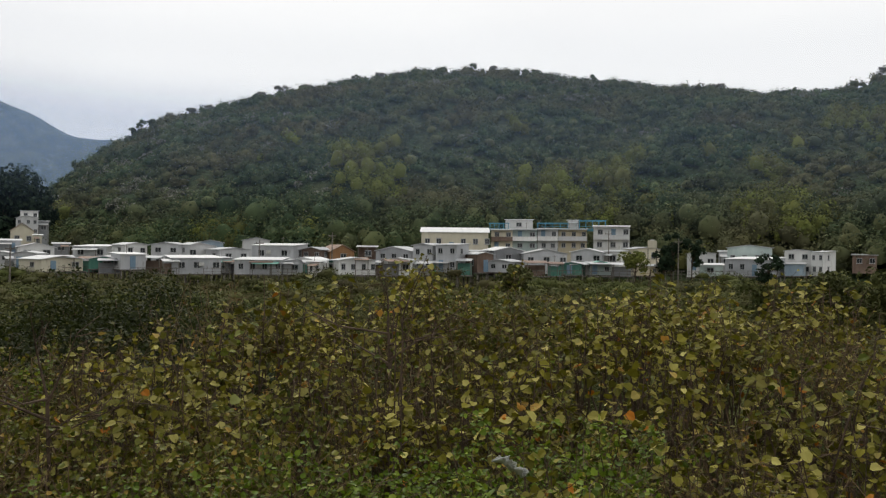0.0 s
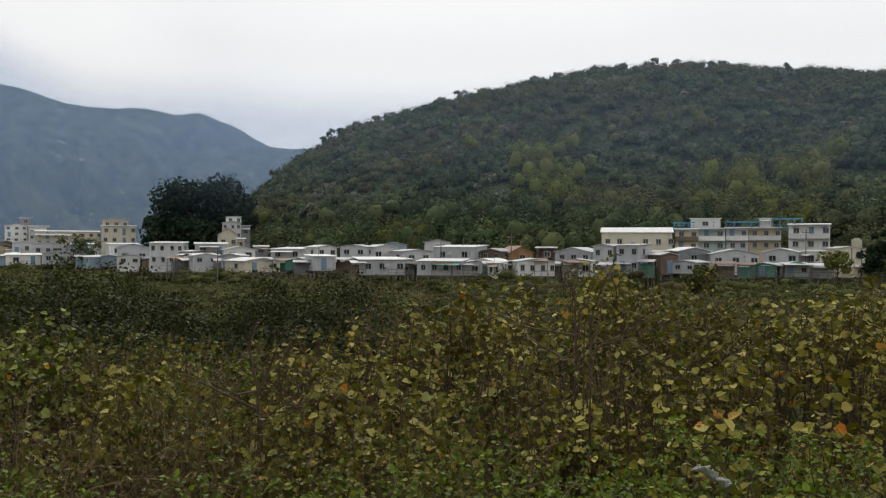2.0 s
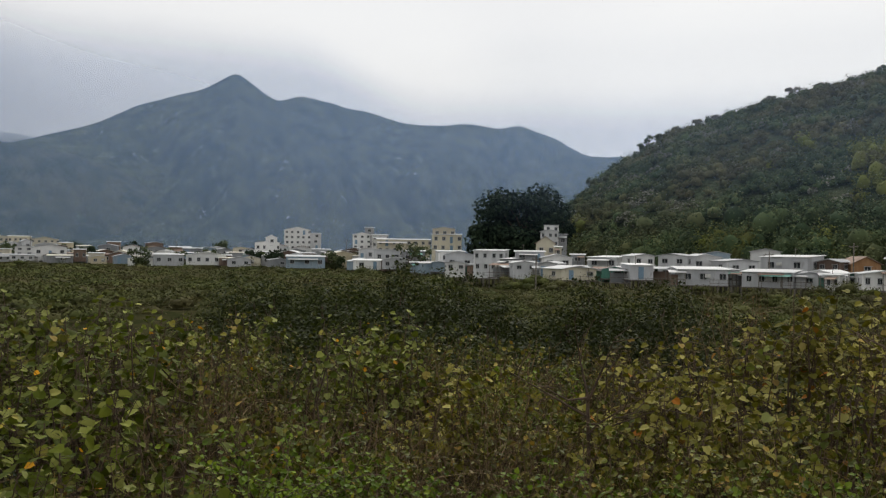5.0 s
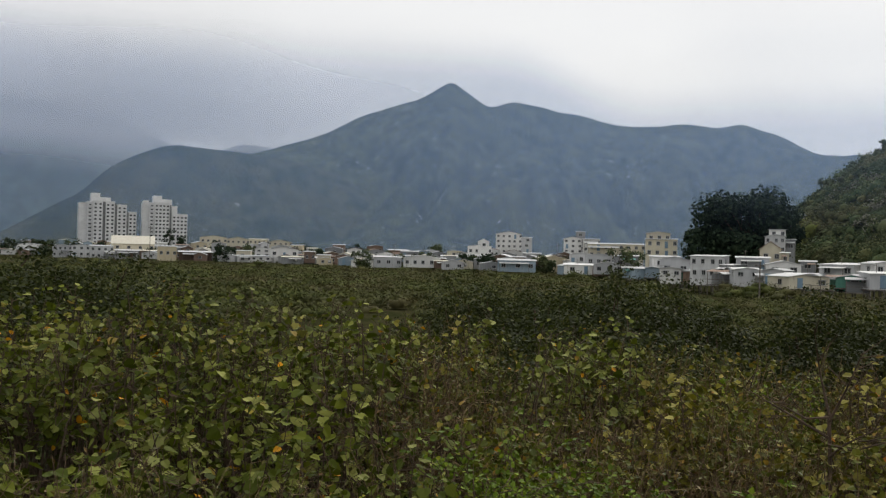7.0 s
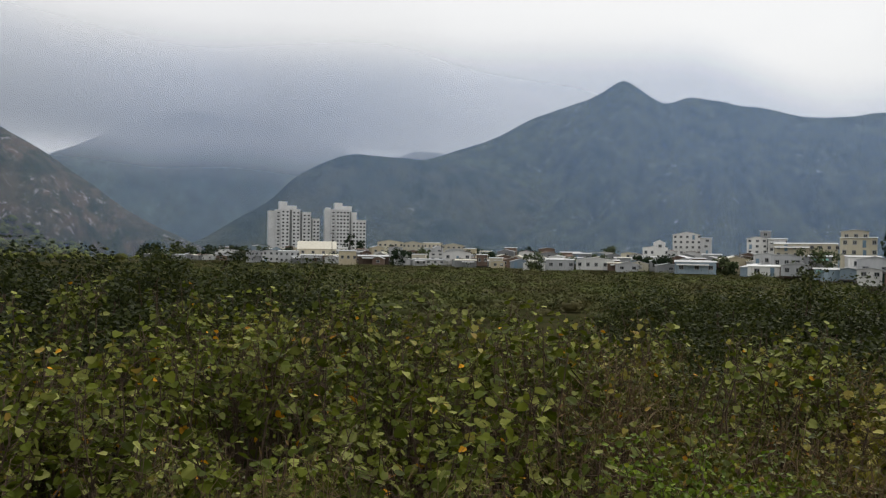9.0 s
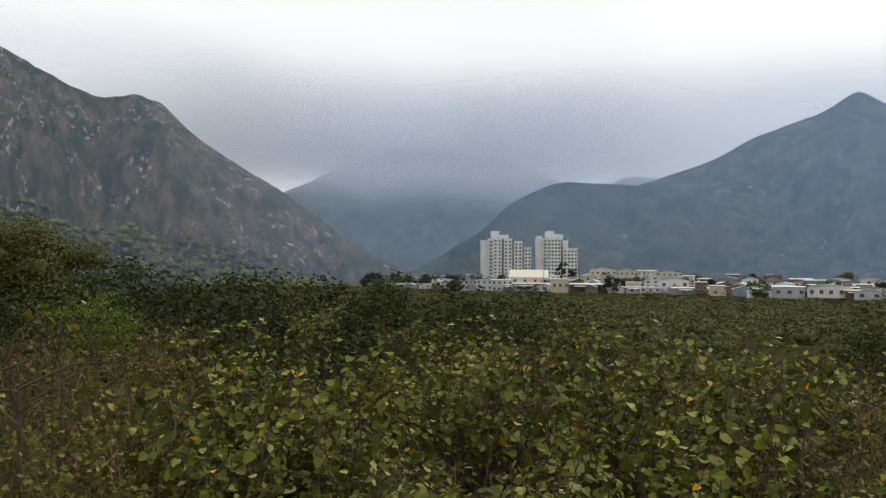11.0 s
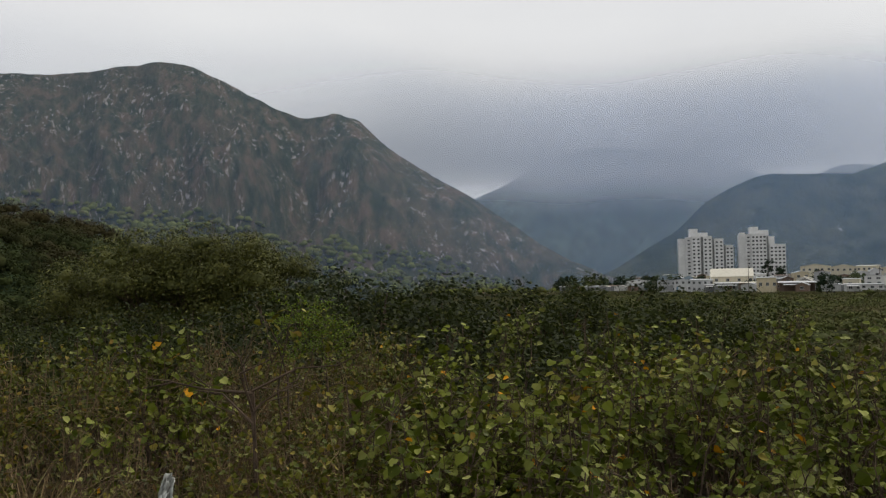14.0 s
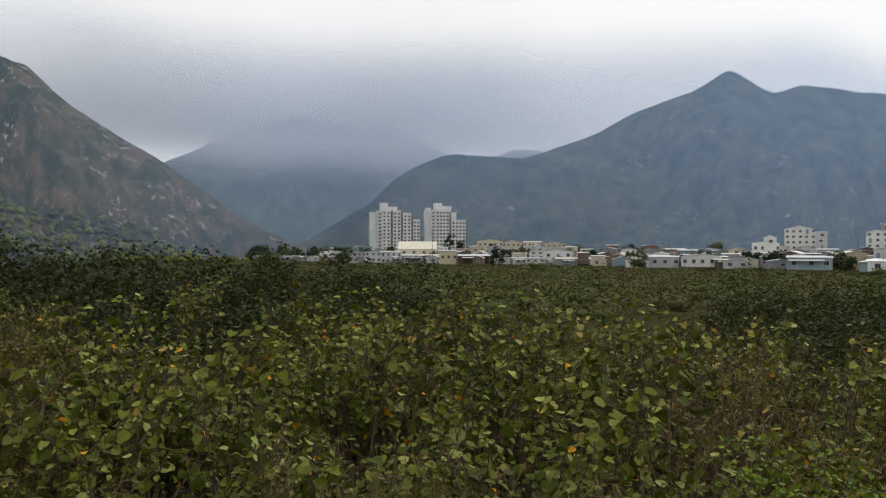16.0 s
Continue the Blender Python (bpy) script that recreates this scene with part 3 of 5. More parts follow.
# top elevation of the tall bushes along the bearings, and their distance
belt_top = smooth_line([(-34, -4), (12, -4), (15.5, -3.2), (18, -1.6), (22, -1.4), (24.5, -1.7), (26, -3.0), (29, -3.2), (31, -2.0), (34, -1.2), (38.5, -0.9), (44, -1.0), (46.5, -1.6), (49, -3.2),
                        (56, -3.6), (66, -3.4), (69, -1.3), (71, -0.3), (74, 0.1), (80, 0.2), (86, 0.3), (90, 0.8), (95, 1.3), (100, 0.8), (105, -0.6), (112, -1.0), (122, -1.0)], 1.5)
g = np.random.default_rng(48)
placed = 0
for ring, (dist0, drop, gap) in enumerate(((26.0, 0.0, 2.6), (21.0, 1.2, 3.6), (16.5, 2.8, 5.0))):
    b = -33.0
    while b < 121:
        d = dist0 * g.uniform(0.9, 1.12)
        if belt_top(b) < -2.4:
            b += 1.5
            continue
        top = EYE + d * math.tan(radians(belt_top(b) - drop + g.uniform(-0.6, 0.05)))
        scale = max(0.35, (top + 0.9) / 3.25)
        thing = mangroves[placed % 4]
        m = pose(*at(b, d, -0.9), 0, 0, g.uniform(0, 360))
        if placed < 4:
            thing.matrix_basis = m @ Matrix.Diagonal((scale * 1.1, scale * 1.1, scale, 1))
        else:
            ob = copy_thing(thing, m)
            ob.scale = (max(scale, 0.8) * g.uniform(0.95, 1.3), max(scale, 0.8) * g.uniform(0.95, 1.3), scale)
        placed += 1
        b += gap * g.uniform(0.8, 1.2)


# -- trees --
def tree(name, label, bearing, dist, z, height, width, mat, seed, count=26, flakes=170, size=0.5, trunk=0.35, base=0.3, category="tree"):
    g = np.random.default_rng(seed)
    root = new(name)
    root.location = at(bearing, dist, z)
    lines = [([(0, 0, -1.0), (g.normal() * 0.1, g.normal() * 0.1, height * 0.3), (g.normal() * 0.3, g.normal() * 0.3, height * 0.75)], trunk, trunk * 0.3)]
    cs, rs = [], []
    for i in range(count):
        a, q = g.uniform(0, 2 * np.pi), g.random() ** 0.5
        zed = g.uniform(base, 0.86)
        reach = width * 0.5 * q * math.sin(math.pi * min(1, 0.22 + 0.78 * (1 - zed))) ** 0.6 * 0.8
        p = np.array([np.cos(a) * reach, np.sin(a) * reach, height * zed])
        cs.append(p)
        rs.append(g.uniform(0.15, 0.27) * min(width, height * 1.2))
        start = np.array([0, 0, height * g.uniform(0.15, 0.5)])
        lines.append(([start, (start + p) / 2 + g.normal(size=3) * 0.03 * height, p], trunk * 0.35, trunk * 0.06))
    v, f = tubes(lines, 5)
    mesh_object("trunk", v, f, M_BARK, root)
    v, f = crowns(np.array(cs), np.array(rs), flakes, size, seed + 500, squash=0.8, lower=-0.7, core=0.34, spiky=0.55)
    mesh_object("crown", v, f, mat, root, True)
    return tagged(root, label, category)


tree("banyan_tree", "huge dark banyan tree with a broad dense crown", 28.5, 250, 0.0, 24.5, 29.0, M_BANYAN, 61, 46, 330, 0.95, 0.9, 0.16)
tree("banyan_tree", "dark round tree beside the big banyan", 30.8, 246, 0.0, 15.5, 17.0, M_BANYAN, 62, 22, 300, 0.9, 0.6, 0.2)
tree("banyan_tree", "dark tree standing before the hill", 26.3, 256, 0.0, 22.5, 12.0, M_BANYAN, 63, 20, 280, 0.9, 0.5, 0.3)
for i, (b, d, h, w) in enumerate(((100.6, 58, 6.2, 6.5), (103.6, 56, 7.6, 8.0), (106.4, 57, 7.9, 8.0), (109.2, 57, 7.4, 8.0), (112.2, 60, 5.6, 7.0))):
    tree("roadside_tree", "bushy olive-green tree with small leaves behind the mangroves", b, d, -0.6, h + 2.6, w, M_OLIVE, 70 + i, 46, 620, 0.13, 0.2, 0.12)
for i, (b, d, h, w) in enumerate(((113, 40, 3.6, 5.0), (116, 38, 4.0, 5.0), (119, 40, 4.4, 5.0), (110, 42, 3.4, 4.5), (106, 44, 3.2, 4.5))):
    tree("roadside_bush", "dark green bush on the low bank", b, d, -0.8, h + 1.0, w, M_MANGROVE, 80 + i, 30, 420, 0.11, 0.12, 0.1, "bush")


# -- scrub trees on the lower rocky slope and on the low knoll --
c, r = forest(rocky_hill, 76, 120, 1100, 1.2, 3.0, 90, 0.0, 0.24, 0.45)
stuff("slope_forest", "green scrub trees on the lower mountain slope", "forest", *crowns(c, r, 26, 0.55, 91, outward=2.2, core=0.92, spiky=0.1), M_FOREST_LIGHT)
c, r = forest(low_knoll, 97, 123, 700, 0.9, 2.2, 92, 0.0, 1.0, 0.3)
brown = np.array([wave(x, y, 12.0, 3.3) for x, y, z in c]) > 0.22
stuff("knoll_scrub", "dark green bushes over the low knoll", "bushes", *crowns(c[~brown], r[~brown], 150, 0.19, 93, outward=1.0, core=0.5, spiky=0.5), M_KNOLL)
stuff("knoll_scrub", "brown dry bushes over the low knoll", "bushes", *crowns(c[brown], r[brown], 150, 0.18, 94, outward=1.0, core=0.5, spiky=0.5), M_SCRUB)


# -- trees in and around the village, and pale flat-topped ones along the hill's crest --
def crest_tree(bearing, height, width, mat, seed, label, base=0.55, count=12):
    hh, dist_f, foot_f = near_hill
    d = dist_f(bearing) * 0.985
    tree("hilltop_tree", label, bearing, d, hh(bearing, d) - 0.3, height, width, mat, seed, count, 60, 0.6, 0.22, base)


for i, (b, h, w) in enumerate(((11.3, 5.5, 9.0), (9.6, 5.0, 8.0), (12.6, 4.5, 6.0), (17.2, 4.5, 7.0), (15.9, 4.2, 6.0), (18.4, 4.0, 5.0), (-18.5, 5.0, 8.0), (-3.4, 4.5, 6.0), (4.6, 4.5, 5.0), (-28.0, 7.0, 9.0), (-16.2, 3.6, 5.0))):
    crest_tree(b, h, w, M_FOREST_PALE, 200 + i, "pale half-bare flat-topped tree on the hill's crest", 0.7, 9)
for i, (b, h, w) in enumerate(((20.3, 9.0, 5.0), (20.8, 7.0, 4.0), (19.5, 5.5, 5.0), (-1.9, 6.0, 6.0), (-10.3, 6.5, 5.5), (6.2, 6.0, 6.0), (-6.4, 5.5, 6.0), (2.0, 5.0, 6.0), (-23.0, 5.0, 6.0), (24.0, 5.0, 6.0))):
    crest_tree(b, h, w, M_FOREST, 220 + i, "dark bushy tree standing out on the hill's crest", 0.25, 12)
tree("village_tree", "small pale green tree beside the cream house", -13.2, 138, 0.0, 5.6, 5.0, M_FOREST_LIGHT, 240, 14, 70, 0.4, 0.12, 0.4)
for i, (b, h, w) in enumerate(((-15.6, 9.5, 4.0), (-16.9, 9.0, 4.0), (-15.1, 6.0, 4.0))):
    tree("village_tree", "slender dark tree between the houses", b, 152, 0.0, h, w, M_BANYAN, 241 + i, 14, 80, 0.45, 0.14, 0.3)
tree("village_bush", "round dark bush before the white house", -21.6, 146, -0.3, 5.6, 5.0, M_BANYAN, 245, 14, 90, 0.4, 0.12, 0.15, category="bush")
tree("village_bush", "rounded mangrove bush before the village", -4.9, 116, -0.8, 4.0, 7.5, M_FLAT, 246, 20, 90, 0.4, 0.12, 0.15, category="bush")
for i, (b, d, h, w) in enumerate(((-22.5, 74, 4.2, 8), (-25.5, 72, 4.8, 9), (-28.6, 70, 5.2, 9), (-31.5, 70, 5.2, 9))):
    tree("bank_bush", "brown-green bushy mound at the edge of the flat", b, d, -1.0, h, w, M_FLAT, 250 + i, 22, 160, 0.3, 0.12, 0.1, category="bush")
for i, (b, d, h, w) in enumerate(((73.3, 470, 9, 11), (67.4, 560, 19, 9), (66.6, 560, 15, 9), (65.6, 480, 9, 12), (64.6, 460, 10, 13), (63.6, 350, 6.5, 10), (62.4, 345, 7, 12), (55.0, 420, 10, 14), (45.5, 280, 6, 9), (42.0, 240, 5.5, 8),
                                  (75.4, 430, 8, 14), (77.0, 430, 8, 14), (78.5, 440, 9, 16), (80.5, 430, 9, 16), (58.5, 400, 9, 12), (49.5, 430, 11, 12), (37.5, 330, 11, 9), (9.8, 176, 7, 8), (13.9, 176, 6.5, 8), (3.0, 176, 6, 8))):
    tree("village_tree", "dark green tree among the village houses", b, d, 0.0, h, w, M_BANYAN if i % 3 else M_FOREST, 260 + i, 22, 46, 0.75, 0.2, 0.1)


# ---- the stilt village ----
def sheet_metal(name, a, b_, rough=0.5, metal=0.35):
    """Ribbed painted or bare metal sheet, weathered in streaks."""
    m, n, l, b = material(name, rough, 0.4)
    b.inputs["Metallic"].default_value = metal
    r = ramp(n, ((0.3, a), (0.7, b_)))
    l.new(noise_tex(n, l, 0.9, 5.0, 0.6, (1, 1, 0.35)), r.inputs["Fac"])
    col = r.outputs["Color"]
    rust = ramp(n, ((0.60, (0, 0, 0)), (0.72, (0.6, 0.6, 0.6))))
    l.new(noise_tex(n, l, 0.5, 6.0, 0.65, (2.0, 2.0, 0.6)), rust.inputs["Fac"])
    col = blend(n, l, rust.outputs["Color"], col, (a[0] * 0.62, a[1] * 0.56, a[2] * 0.50))
    info, tone = n.new("ShaderNodeObjectInfo"), ramp(n, ((0.0, (0.72, 0.72, 0.73)), (1.0, (1.08, 1.07, 1.05))))
    l.new(info.outputs["Random"], tone.inputs["Fac"])
    col = blend(n, l, 1.0, col, tone.outputs["Color"], "MULTIPLY")
    l.new(col, b.inputs["Base Color"])
    w, tc = n.new("ShaderNodeTexWave"), n.new("ShaderNodeTexCoord")
    w.inputs["Scale"].default_value = 2.2
    l.new(tc.outputs["Object"], w.inputs["Vector"])
    bump(n, l, b, w.outputs["Fac"], 0.5, 0.04)
    return m


WALLS = {
    "silver": sheet_metal("silver_sheet_wall", (0.46, 0.47, 0.48), (0.62, 0.63, 0.64), 0.55, 0.15),
    "grey": sheet_metal("grey_sheet_wall", (0.22, 0.23, 0.24), (0.33, 0.34, 0.35)),
    "white": sheet_metal("white_painted_wall", (0.66, 0.66, 0.64), (0.80, 0.80, 0.78), 0.7, 0.0),
    "cream": sheet_metal("cream_painted_wall", (0.60, 0.55, 0.42), (0.74, 0.69, 0.54), 0.8, 0.0),
    "yellow": sheet_metal("yellow_painted_wall", (0.52, 0.45, 0.30), (0.62, 0.55, 0.40), 0.8, 0.0),
    "mint": sheet_metal("pale_green_wall", (0.40, 0.49, 0.47), (0.52, 0.60, 0.57), 0.8, 0.0),
    "green": sheet_metal("green_tarpaulin_wall", (0.05, 0.20, 0.15), (0.14, 0.32, 0.25), 0.7, 0.0),
    "blue": sheet_metal("blue_sheet_wall", (0.22, 0.30, 0.37), (0.34, 0.42, 0.48), 0.6, 0.0),
    "brown": sheet_metal("brown_board_wall", (0.12, 0.08, 0.06), (0.24, 0.17, 0.13), 0.85, 0.0),
    "orange": sheet_metal("orange_brown_wall", (0.30, 0.15, 0.06), (0.42, 0.24, 0.12), 0.85, 0.0),
}
ROOFS = {
    "silver": sheet_metal("silver_sheet_roof", (0.40, 0.41, 0.42), (0.58, 0.59, 0.60), 0.45, 0.3),
    "white": sheet_metal("white_sheet_roof", (0.62, 0.63, 0.64), (0.80, 0.80, 0.80), 0.5, 0.0),
    "cream": sheet_metal("cream_sheet_roof", (0.62, 0.58, 0.48), (0.74, 0.71, 0.60), 0.6, 0.0),
    "tile": sheet_metal("brown_tile_roof", (0.20, 0.13, 0.10), (0.32, 0.24, 0.19), 0.8, 0.0),
    "green": sheet_metal("green_sheet_roof", (0.12, 0.35, 0.30), (0.2, 0.45, 0.38), 0.6, 0.0),
}
M_FRAME = two_tone("window_frame_paint", (0.30, 0.31, 0.31), (0.48, 0.48, 0.47), 2.0, rough=0.5)
M_GLASS = two_tone("dark_window_glass", (0.012, 0.015, 0.018), (0.035, 0.040, 0.045), 0.8, rough=0.12, spec=0.6)
M_STILT = two_tone("weathered_stilt", (0.10, 0.085, 0.07), (0.24, 0.22, 0.19), 1.5, fine=(20.0, 0.25))
M_DECK = two_tone("grey_deck_boards", (0.09, 0.08, 0.07), (0.19, 0.17, 0.15), 1.2, fine=(14.0, 0.25))
M_COOLER = two_tone("air_conditioner_casing", (0.50, 0.49, 0.45), (0.62, 0.61, 0.58), 2.0, rough=0.5)
M_DOOR = two_tone("painted_door", (0.14, 0.22, 0.30), (0.22, 0.32, 0.40), 1.0, rough=0.6)
M_CONCRETE = two_tone("pale_render_wall", (0.62, 0.62, 0.61), (0.74, 0.74, 0.73), 0.15, rough=0.85, fine=(1.2, 0.06))
M_CONCRETE_DARK = two_tone("grey_render_recess", (0.25, 0.26, 0.26), (0.34, 0.34, 0.34), 0.2, rough=0.85)
M_BLUE_STEEL = two_tone("blue_painted_steel", (0.06, 0.22, 0.32), (0.12, 0.32, 0.42), 1.0, rough=0.5)


def boxes(*list_of):
    """One bmesh of boxes, each (x0, y0, z0, x1, y1, z1)."""
    bm = bmesh.new()
    for x0, y0, z0, x1, y1, z1 in list_of:
        v = [bm.verts.new(p) for p in ((x0, y0, z0), (x1, y0, z0), (x1, y1, z0), (x0, y1, z0), (x0, y0, z1), (x1, y0, z1), (x1, y1, z1), (x0, y1, z1))]
        for f in ((3, 2, 1, 0), (4, 5, 6, 7), (0, 1, 5, 4), (1, 2, 6, 5), (2, 3, 7, 6), (3, 0, 4, 7)):
            bm.faces.new([v[i] for i in f])
    return bm


def prism(outline, x0, x1):
    """A bmesh: an outline in (y, z) drawn along x."""
    bm = bmesh.new()
    a, b = [bm.verts.new((x0, y, z)) for y, z in outline], [bm.verts.new((x1, y, z)) for y, z in outline]
    bm.faces.new(list(reversed(a)))
    bm.faces.new(b)
    for i in range(len(outline)):
        j = (i + 1) % len(outline)
        bm.faces.new((a[i], a[j], b[j], b[i]))
    bmesh.ops.recalc_face_normals(bm, faces=bm.faces)
    return bm


def shared(name, bm, mat):
    me = bpy.data.meshes.new(name)
    bm.to_mesh(me)
    bm.free()
    me.materials.append(mat)
    return me


# window, one metre square: frame with a mullion, sill, two panes set back
def lattice(xs, zs, holes, y0, y1):
    """One bmesh of a flat frame with holes, y0 to y1 thick."""
    bm = bmesh.new()
    v = {(i, k, y): bm.verts.new((xs[i], y, zs[k])) for i in range(len(xs)) for k in range(len(zs)) for y in (y0, y1)}
    cells = {(i, k) for i in range(len(xs) - 1) for k in range(len(zs) - 1)} - set(holes)
    for i, k in cells:
        for y in (y0, y1):
            bm.faces.new([v[q] for q in ((i, k, y), (i + 1, k, y), (i + 1, k + 1, y), (i, k + 1, y))])
        for (a, b), step in ((((i, k), (i + 1, k)), (0, -1)), (((i, k + 1), (i + 1, k + 1)), (0, 1)), (((i, k), (i, k + 1)), (-1, 0)), (((i + 1, k), (i + 1, k + 1)), (1, 0))):
            if (i + step[0], k + step[1]) not in cells:
                bm.faces.new([v[(*a, y0)], v[(*b, y0)], v[(*b, y1)], v[(*a, y1)]])
    bmesh.ops.recalc_face_normals(bm, faces=bm.faces)
    return bm


FRAME_MESH = shared("window_frame", lattice((-0.5, -0.42, -0.03, 0.03, 0.42, 0.5), (-0.5, -0.42, 0.42, 0.5), ((1, 1), (3, 1)), -0.06, 0.02), M_FRAME)
SILL_MESH = shared("sill", boxes((-0.58, -0.16, -0.58, 0.58, 0.0, -0.505)), M_FRAME)
HOOD_MESH = shared("hood", boxes((-0.56, -0.34, 0.52, 0.56, 0.0, 0.58)), M_FRAME)
PANE_MESH = shared("pane", boxes((-0.42, -0.02, -0.42, 0.42, 0.0, 0.42)), M_GLASS)
STILT_MESH = shared("stilt", boxes((-0.09, -0.09, -1, 0.09, 0.09, 0)), M_STILT)
COOLER_MESH = shared("air_conditioner", boxes((-0.4, -0.45, -0.28, 0.4, 0.0, 0.28), (-0.34, -0.48, -0.22, 0.10, -0.45, 0.22), (-0.4, -0.42, -0.34, -0.34, 0.0, -0.28), (0.34, -0.42, -0.34, 0.4, 0.0, -0.28)), M_COOLER)
DOOR_MESH = shared("door", boxes((-0.5, -0.05, 0, 0.5, 0.0, 1), (-0.42, -0.07, 0.08, 0.42, -0.05, 0.45), (-0.42, -0.07, 0.53, 0.42, -0.05, 0.92)), M_DOOR)
HRNG = random.Random(5)


def fitted(name, mesh, parent, x, y, z, sx, sy, sz, turn=0.0):
    ob = new(name, mesh)
    ob.parent = parent
    ob.matrix_basis = pose(x, y, z, 0, 0, turn) @ Matrix.Diagonal((sx, sy, sz, 1))
    return ob


def window(parent, x, y, z, w, h, turn=0.0):
    f = fitted("window", FRAME_MESH, parent, x, y, z, w, 1.0, h, turn)
    fitted("pane", PANE_MESH, f, 0, 0, 0, 1, 1, 1)
    fitted("sill", SILL_MESH, f, 0, 0, 0, 1, 1, 1)
    if HRNG.random() < 0.5:
        fitted("hood", HOOD_MESH, f, 0, 0, 0, 1, 1, 1)
    return f


LOOKS = {"silver": "silver metal-sheet", "grey": "dull grey metal-sheet", "white": "white-painted", "cream": "cream-painted", "yellow": "ochre-painted", "mint": "pale green",
         "green": "green tarpaulin-clad", "blue": "blue sheet-clad", "brown": "brown boarded", "orange": "orange-brown"}


def house(bearing, dist, width, z0, z1, wall, windows=2, storeys=1, turn=0.0, roof="silver", gable=0.0, ridge_along=False, depth=None, cooler=0, balcony=False, door=False, posts=False):
    """One village house: its front turned to the bay, on stilts or hidden behind the houses before it."""
    root = new("stilt_house" if z0 < 2.0 and dist < 200 else "village_house")
    root.matrix_basis = pose(*at(bearing, dist, z0), 0, 0, bearing + (turn * (2.0 if dist < 175 else 1.0) or HRNG.uniform(-34, 34) * (dist < 165)))
    if not gable and width > 3.0 and not balcony and not posts and HRNG.random() < 0.6:
        gable = width * HRNG.uniform(0.05, 0.11)
        z1 -= gable * 0.5
    depth = depth or min(9.0, max(4.5, width * 0.85))
    h, half = z1 - z0, width * 0.47
    low = z0 - (4.0 if z0 > 5 else 1.2) if z0 > 1.6 else z0
    base = low - z0
    if posts:
        for x in (-half + 0.15, 0.0, half - 0.15):
            fitted("post", STILT_MESH, root, x, 0.15, h, 1, 1, h - base)
        part("wall", boxes((-half, depth * 0.45, base, half, depth, h)), WALLS[wall], root)
    elif gable and not ridge_along:
        bm = boxes((-half, 0, base, half, depth, h))
        t = [bm.verts.new(p) for p in ((-half, 0, h), (half, 0, h), (0, 0, h + gable), (-half, depth, h), (half, depth, h), (0, depth, h + gable))]
        for f in ((0, 1, 2), (5, 4, 3), (0, 2, 5, 3), (1, 4, 5, 2)):
            bm.faces.new([t[i] for i in f])
        part("wall", bm, WALLS[wall], root)
    elif gable:
        part("wall", prism(((0, base), (depth, base), (depth, h), (depth / 2, h + gable), (0, h)), -half, half), WALLS[wall], root)
    else:
        part("wall", prism(((0, base), (depth, base), (depth, h + 0.05 * depth), (0, h)), -half, half), WALLS[wall], root)
    over, thick = 0.30, 0.09
    if gable and not ridge_along:
        k = gable / half
        bm = bmesh.new()
        pts = [(-half - over, h - over * k), (0, h + gable), (half + over, h - over * k), (half + over, h - over * k + thick), (0, h + gable + thick * 1.2), (-half - over, h - over * k + thick)]
        a, b = [bm.verts.new((x, -over, z + 0.03)) for x, z in pts], [bm.verts.new((x, depth + over, z + 0.03)) for x, z in pts]
        for i in range(6):
            bm.faces.new((a[i], a[(i + 1) % 6], b[(i + 1) % 6], b[i]))
        for q in ((0, 1, 4, 5), (1, 2, 3, 4)):
            bm.faces.new([a[i] for i in reversed(q)])
            bm.faces.new([b[i] for i in q])
        bmesh.ops.recalc_face_normals(bm, faces=bm.faces)
        part("roof", bm, ROOFS[roof], root)
    elif gable:
        k = gable / (depth / 2)
        part("roof", prism(((-over, h - over * k + 0.03), (depth / 2, h + gable + 0.03), (depth + over, h - over * k + 0.03),
                            (depth + over, h - over * k + thick + 0.03), (depth / 2, h + gable + thick + 0.05), (-over, h - over * k + thick + 0.03)), -half - over, half + over), ROOFS[roof], root)
    else:
        part("roof", prism(((-over, h - over * 0.05 + 0.02), (depth + over, h + 0.05 * (depth + over) + 0.02), (depth + over, h + 0.05 * (depth + over) + thick), (-over, h - over * 0.05 + thick)),
                           -half - over, half + over), ROOFS[roof], root)
        if HRNG.random() < 0.4 and not balcony:
            aw = half * HRNG.uniform(0.5, 0.9)
            ax = HRNG.uniform(-1, 1) * (half - aw)
            part("awning", prism(((-1.5, h * 0.74), (-0.01, h * 0.86), (-0.01, h * 0.86 + 0.06), (-1.5, h * 0.74 + 0.06)), ax - aw, ax + aw), ROOFS[HRNG.choice(("silver", "white", "tile", "silver", "silver", "green"))], root)
            for x in (ax - aw + 0.1, ax + aw - 0.1):
                part("awning_post", boxes((x - 0.04, -1.45, base, x + 0.04, -1.37, h * 0.74)), M_STILT, root)
        if HRNG.random() < 0.35:
            x = HRNG.uniform(-0.6, 0.6) * half
            part("roof_pole", boxes((x - 0.03, depth * 0.4, h, x + 0.03, depth * 0.4 + 0.06, h + 1.6), (x - 0.4, depth * 0.4, h + 1.3, x + 0.4, depth * 0.4 + 0.03, h + 1.34)), M_STILT, root)
    tall = h / storeys
    ww = min(1.25, width / max(1, windows) * 0.42)
    wh = min(1.15, tall * 0.42)
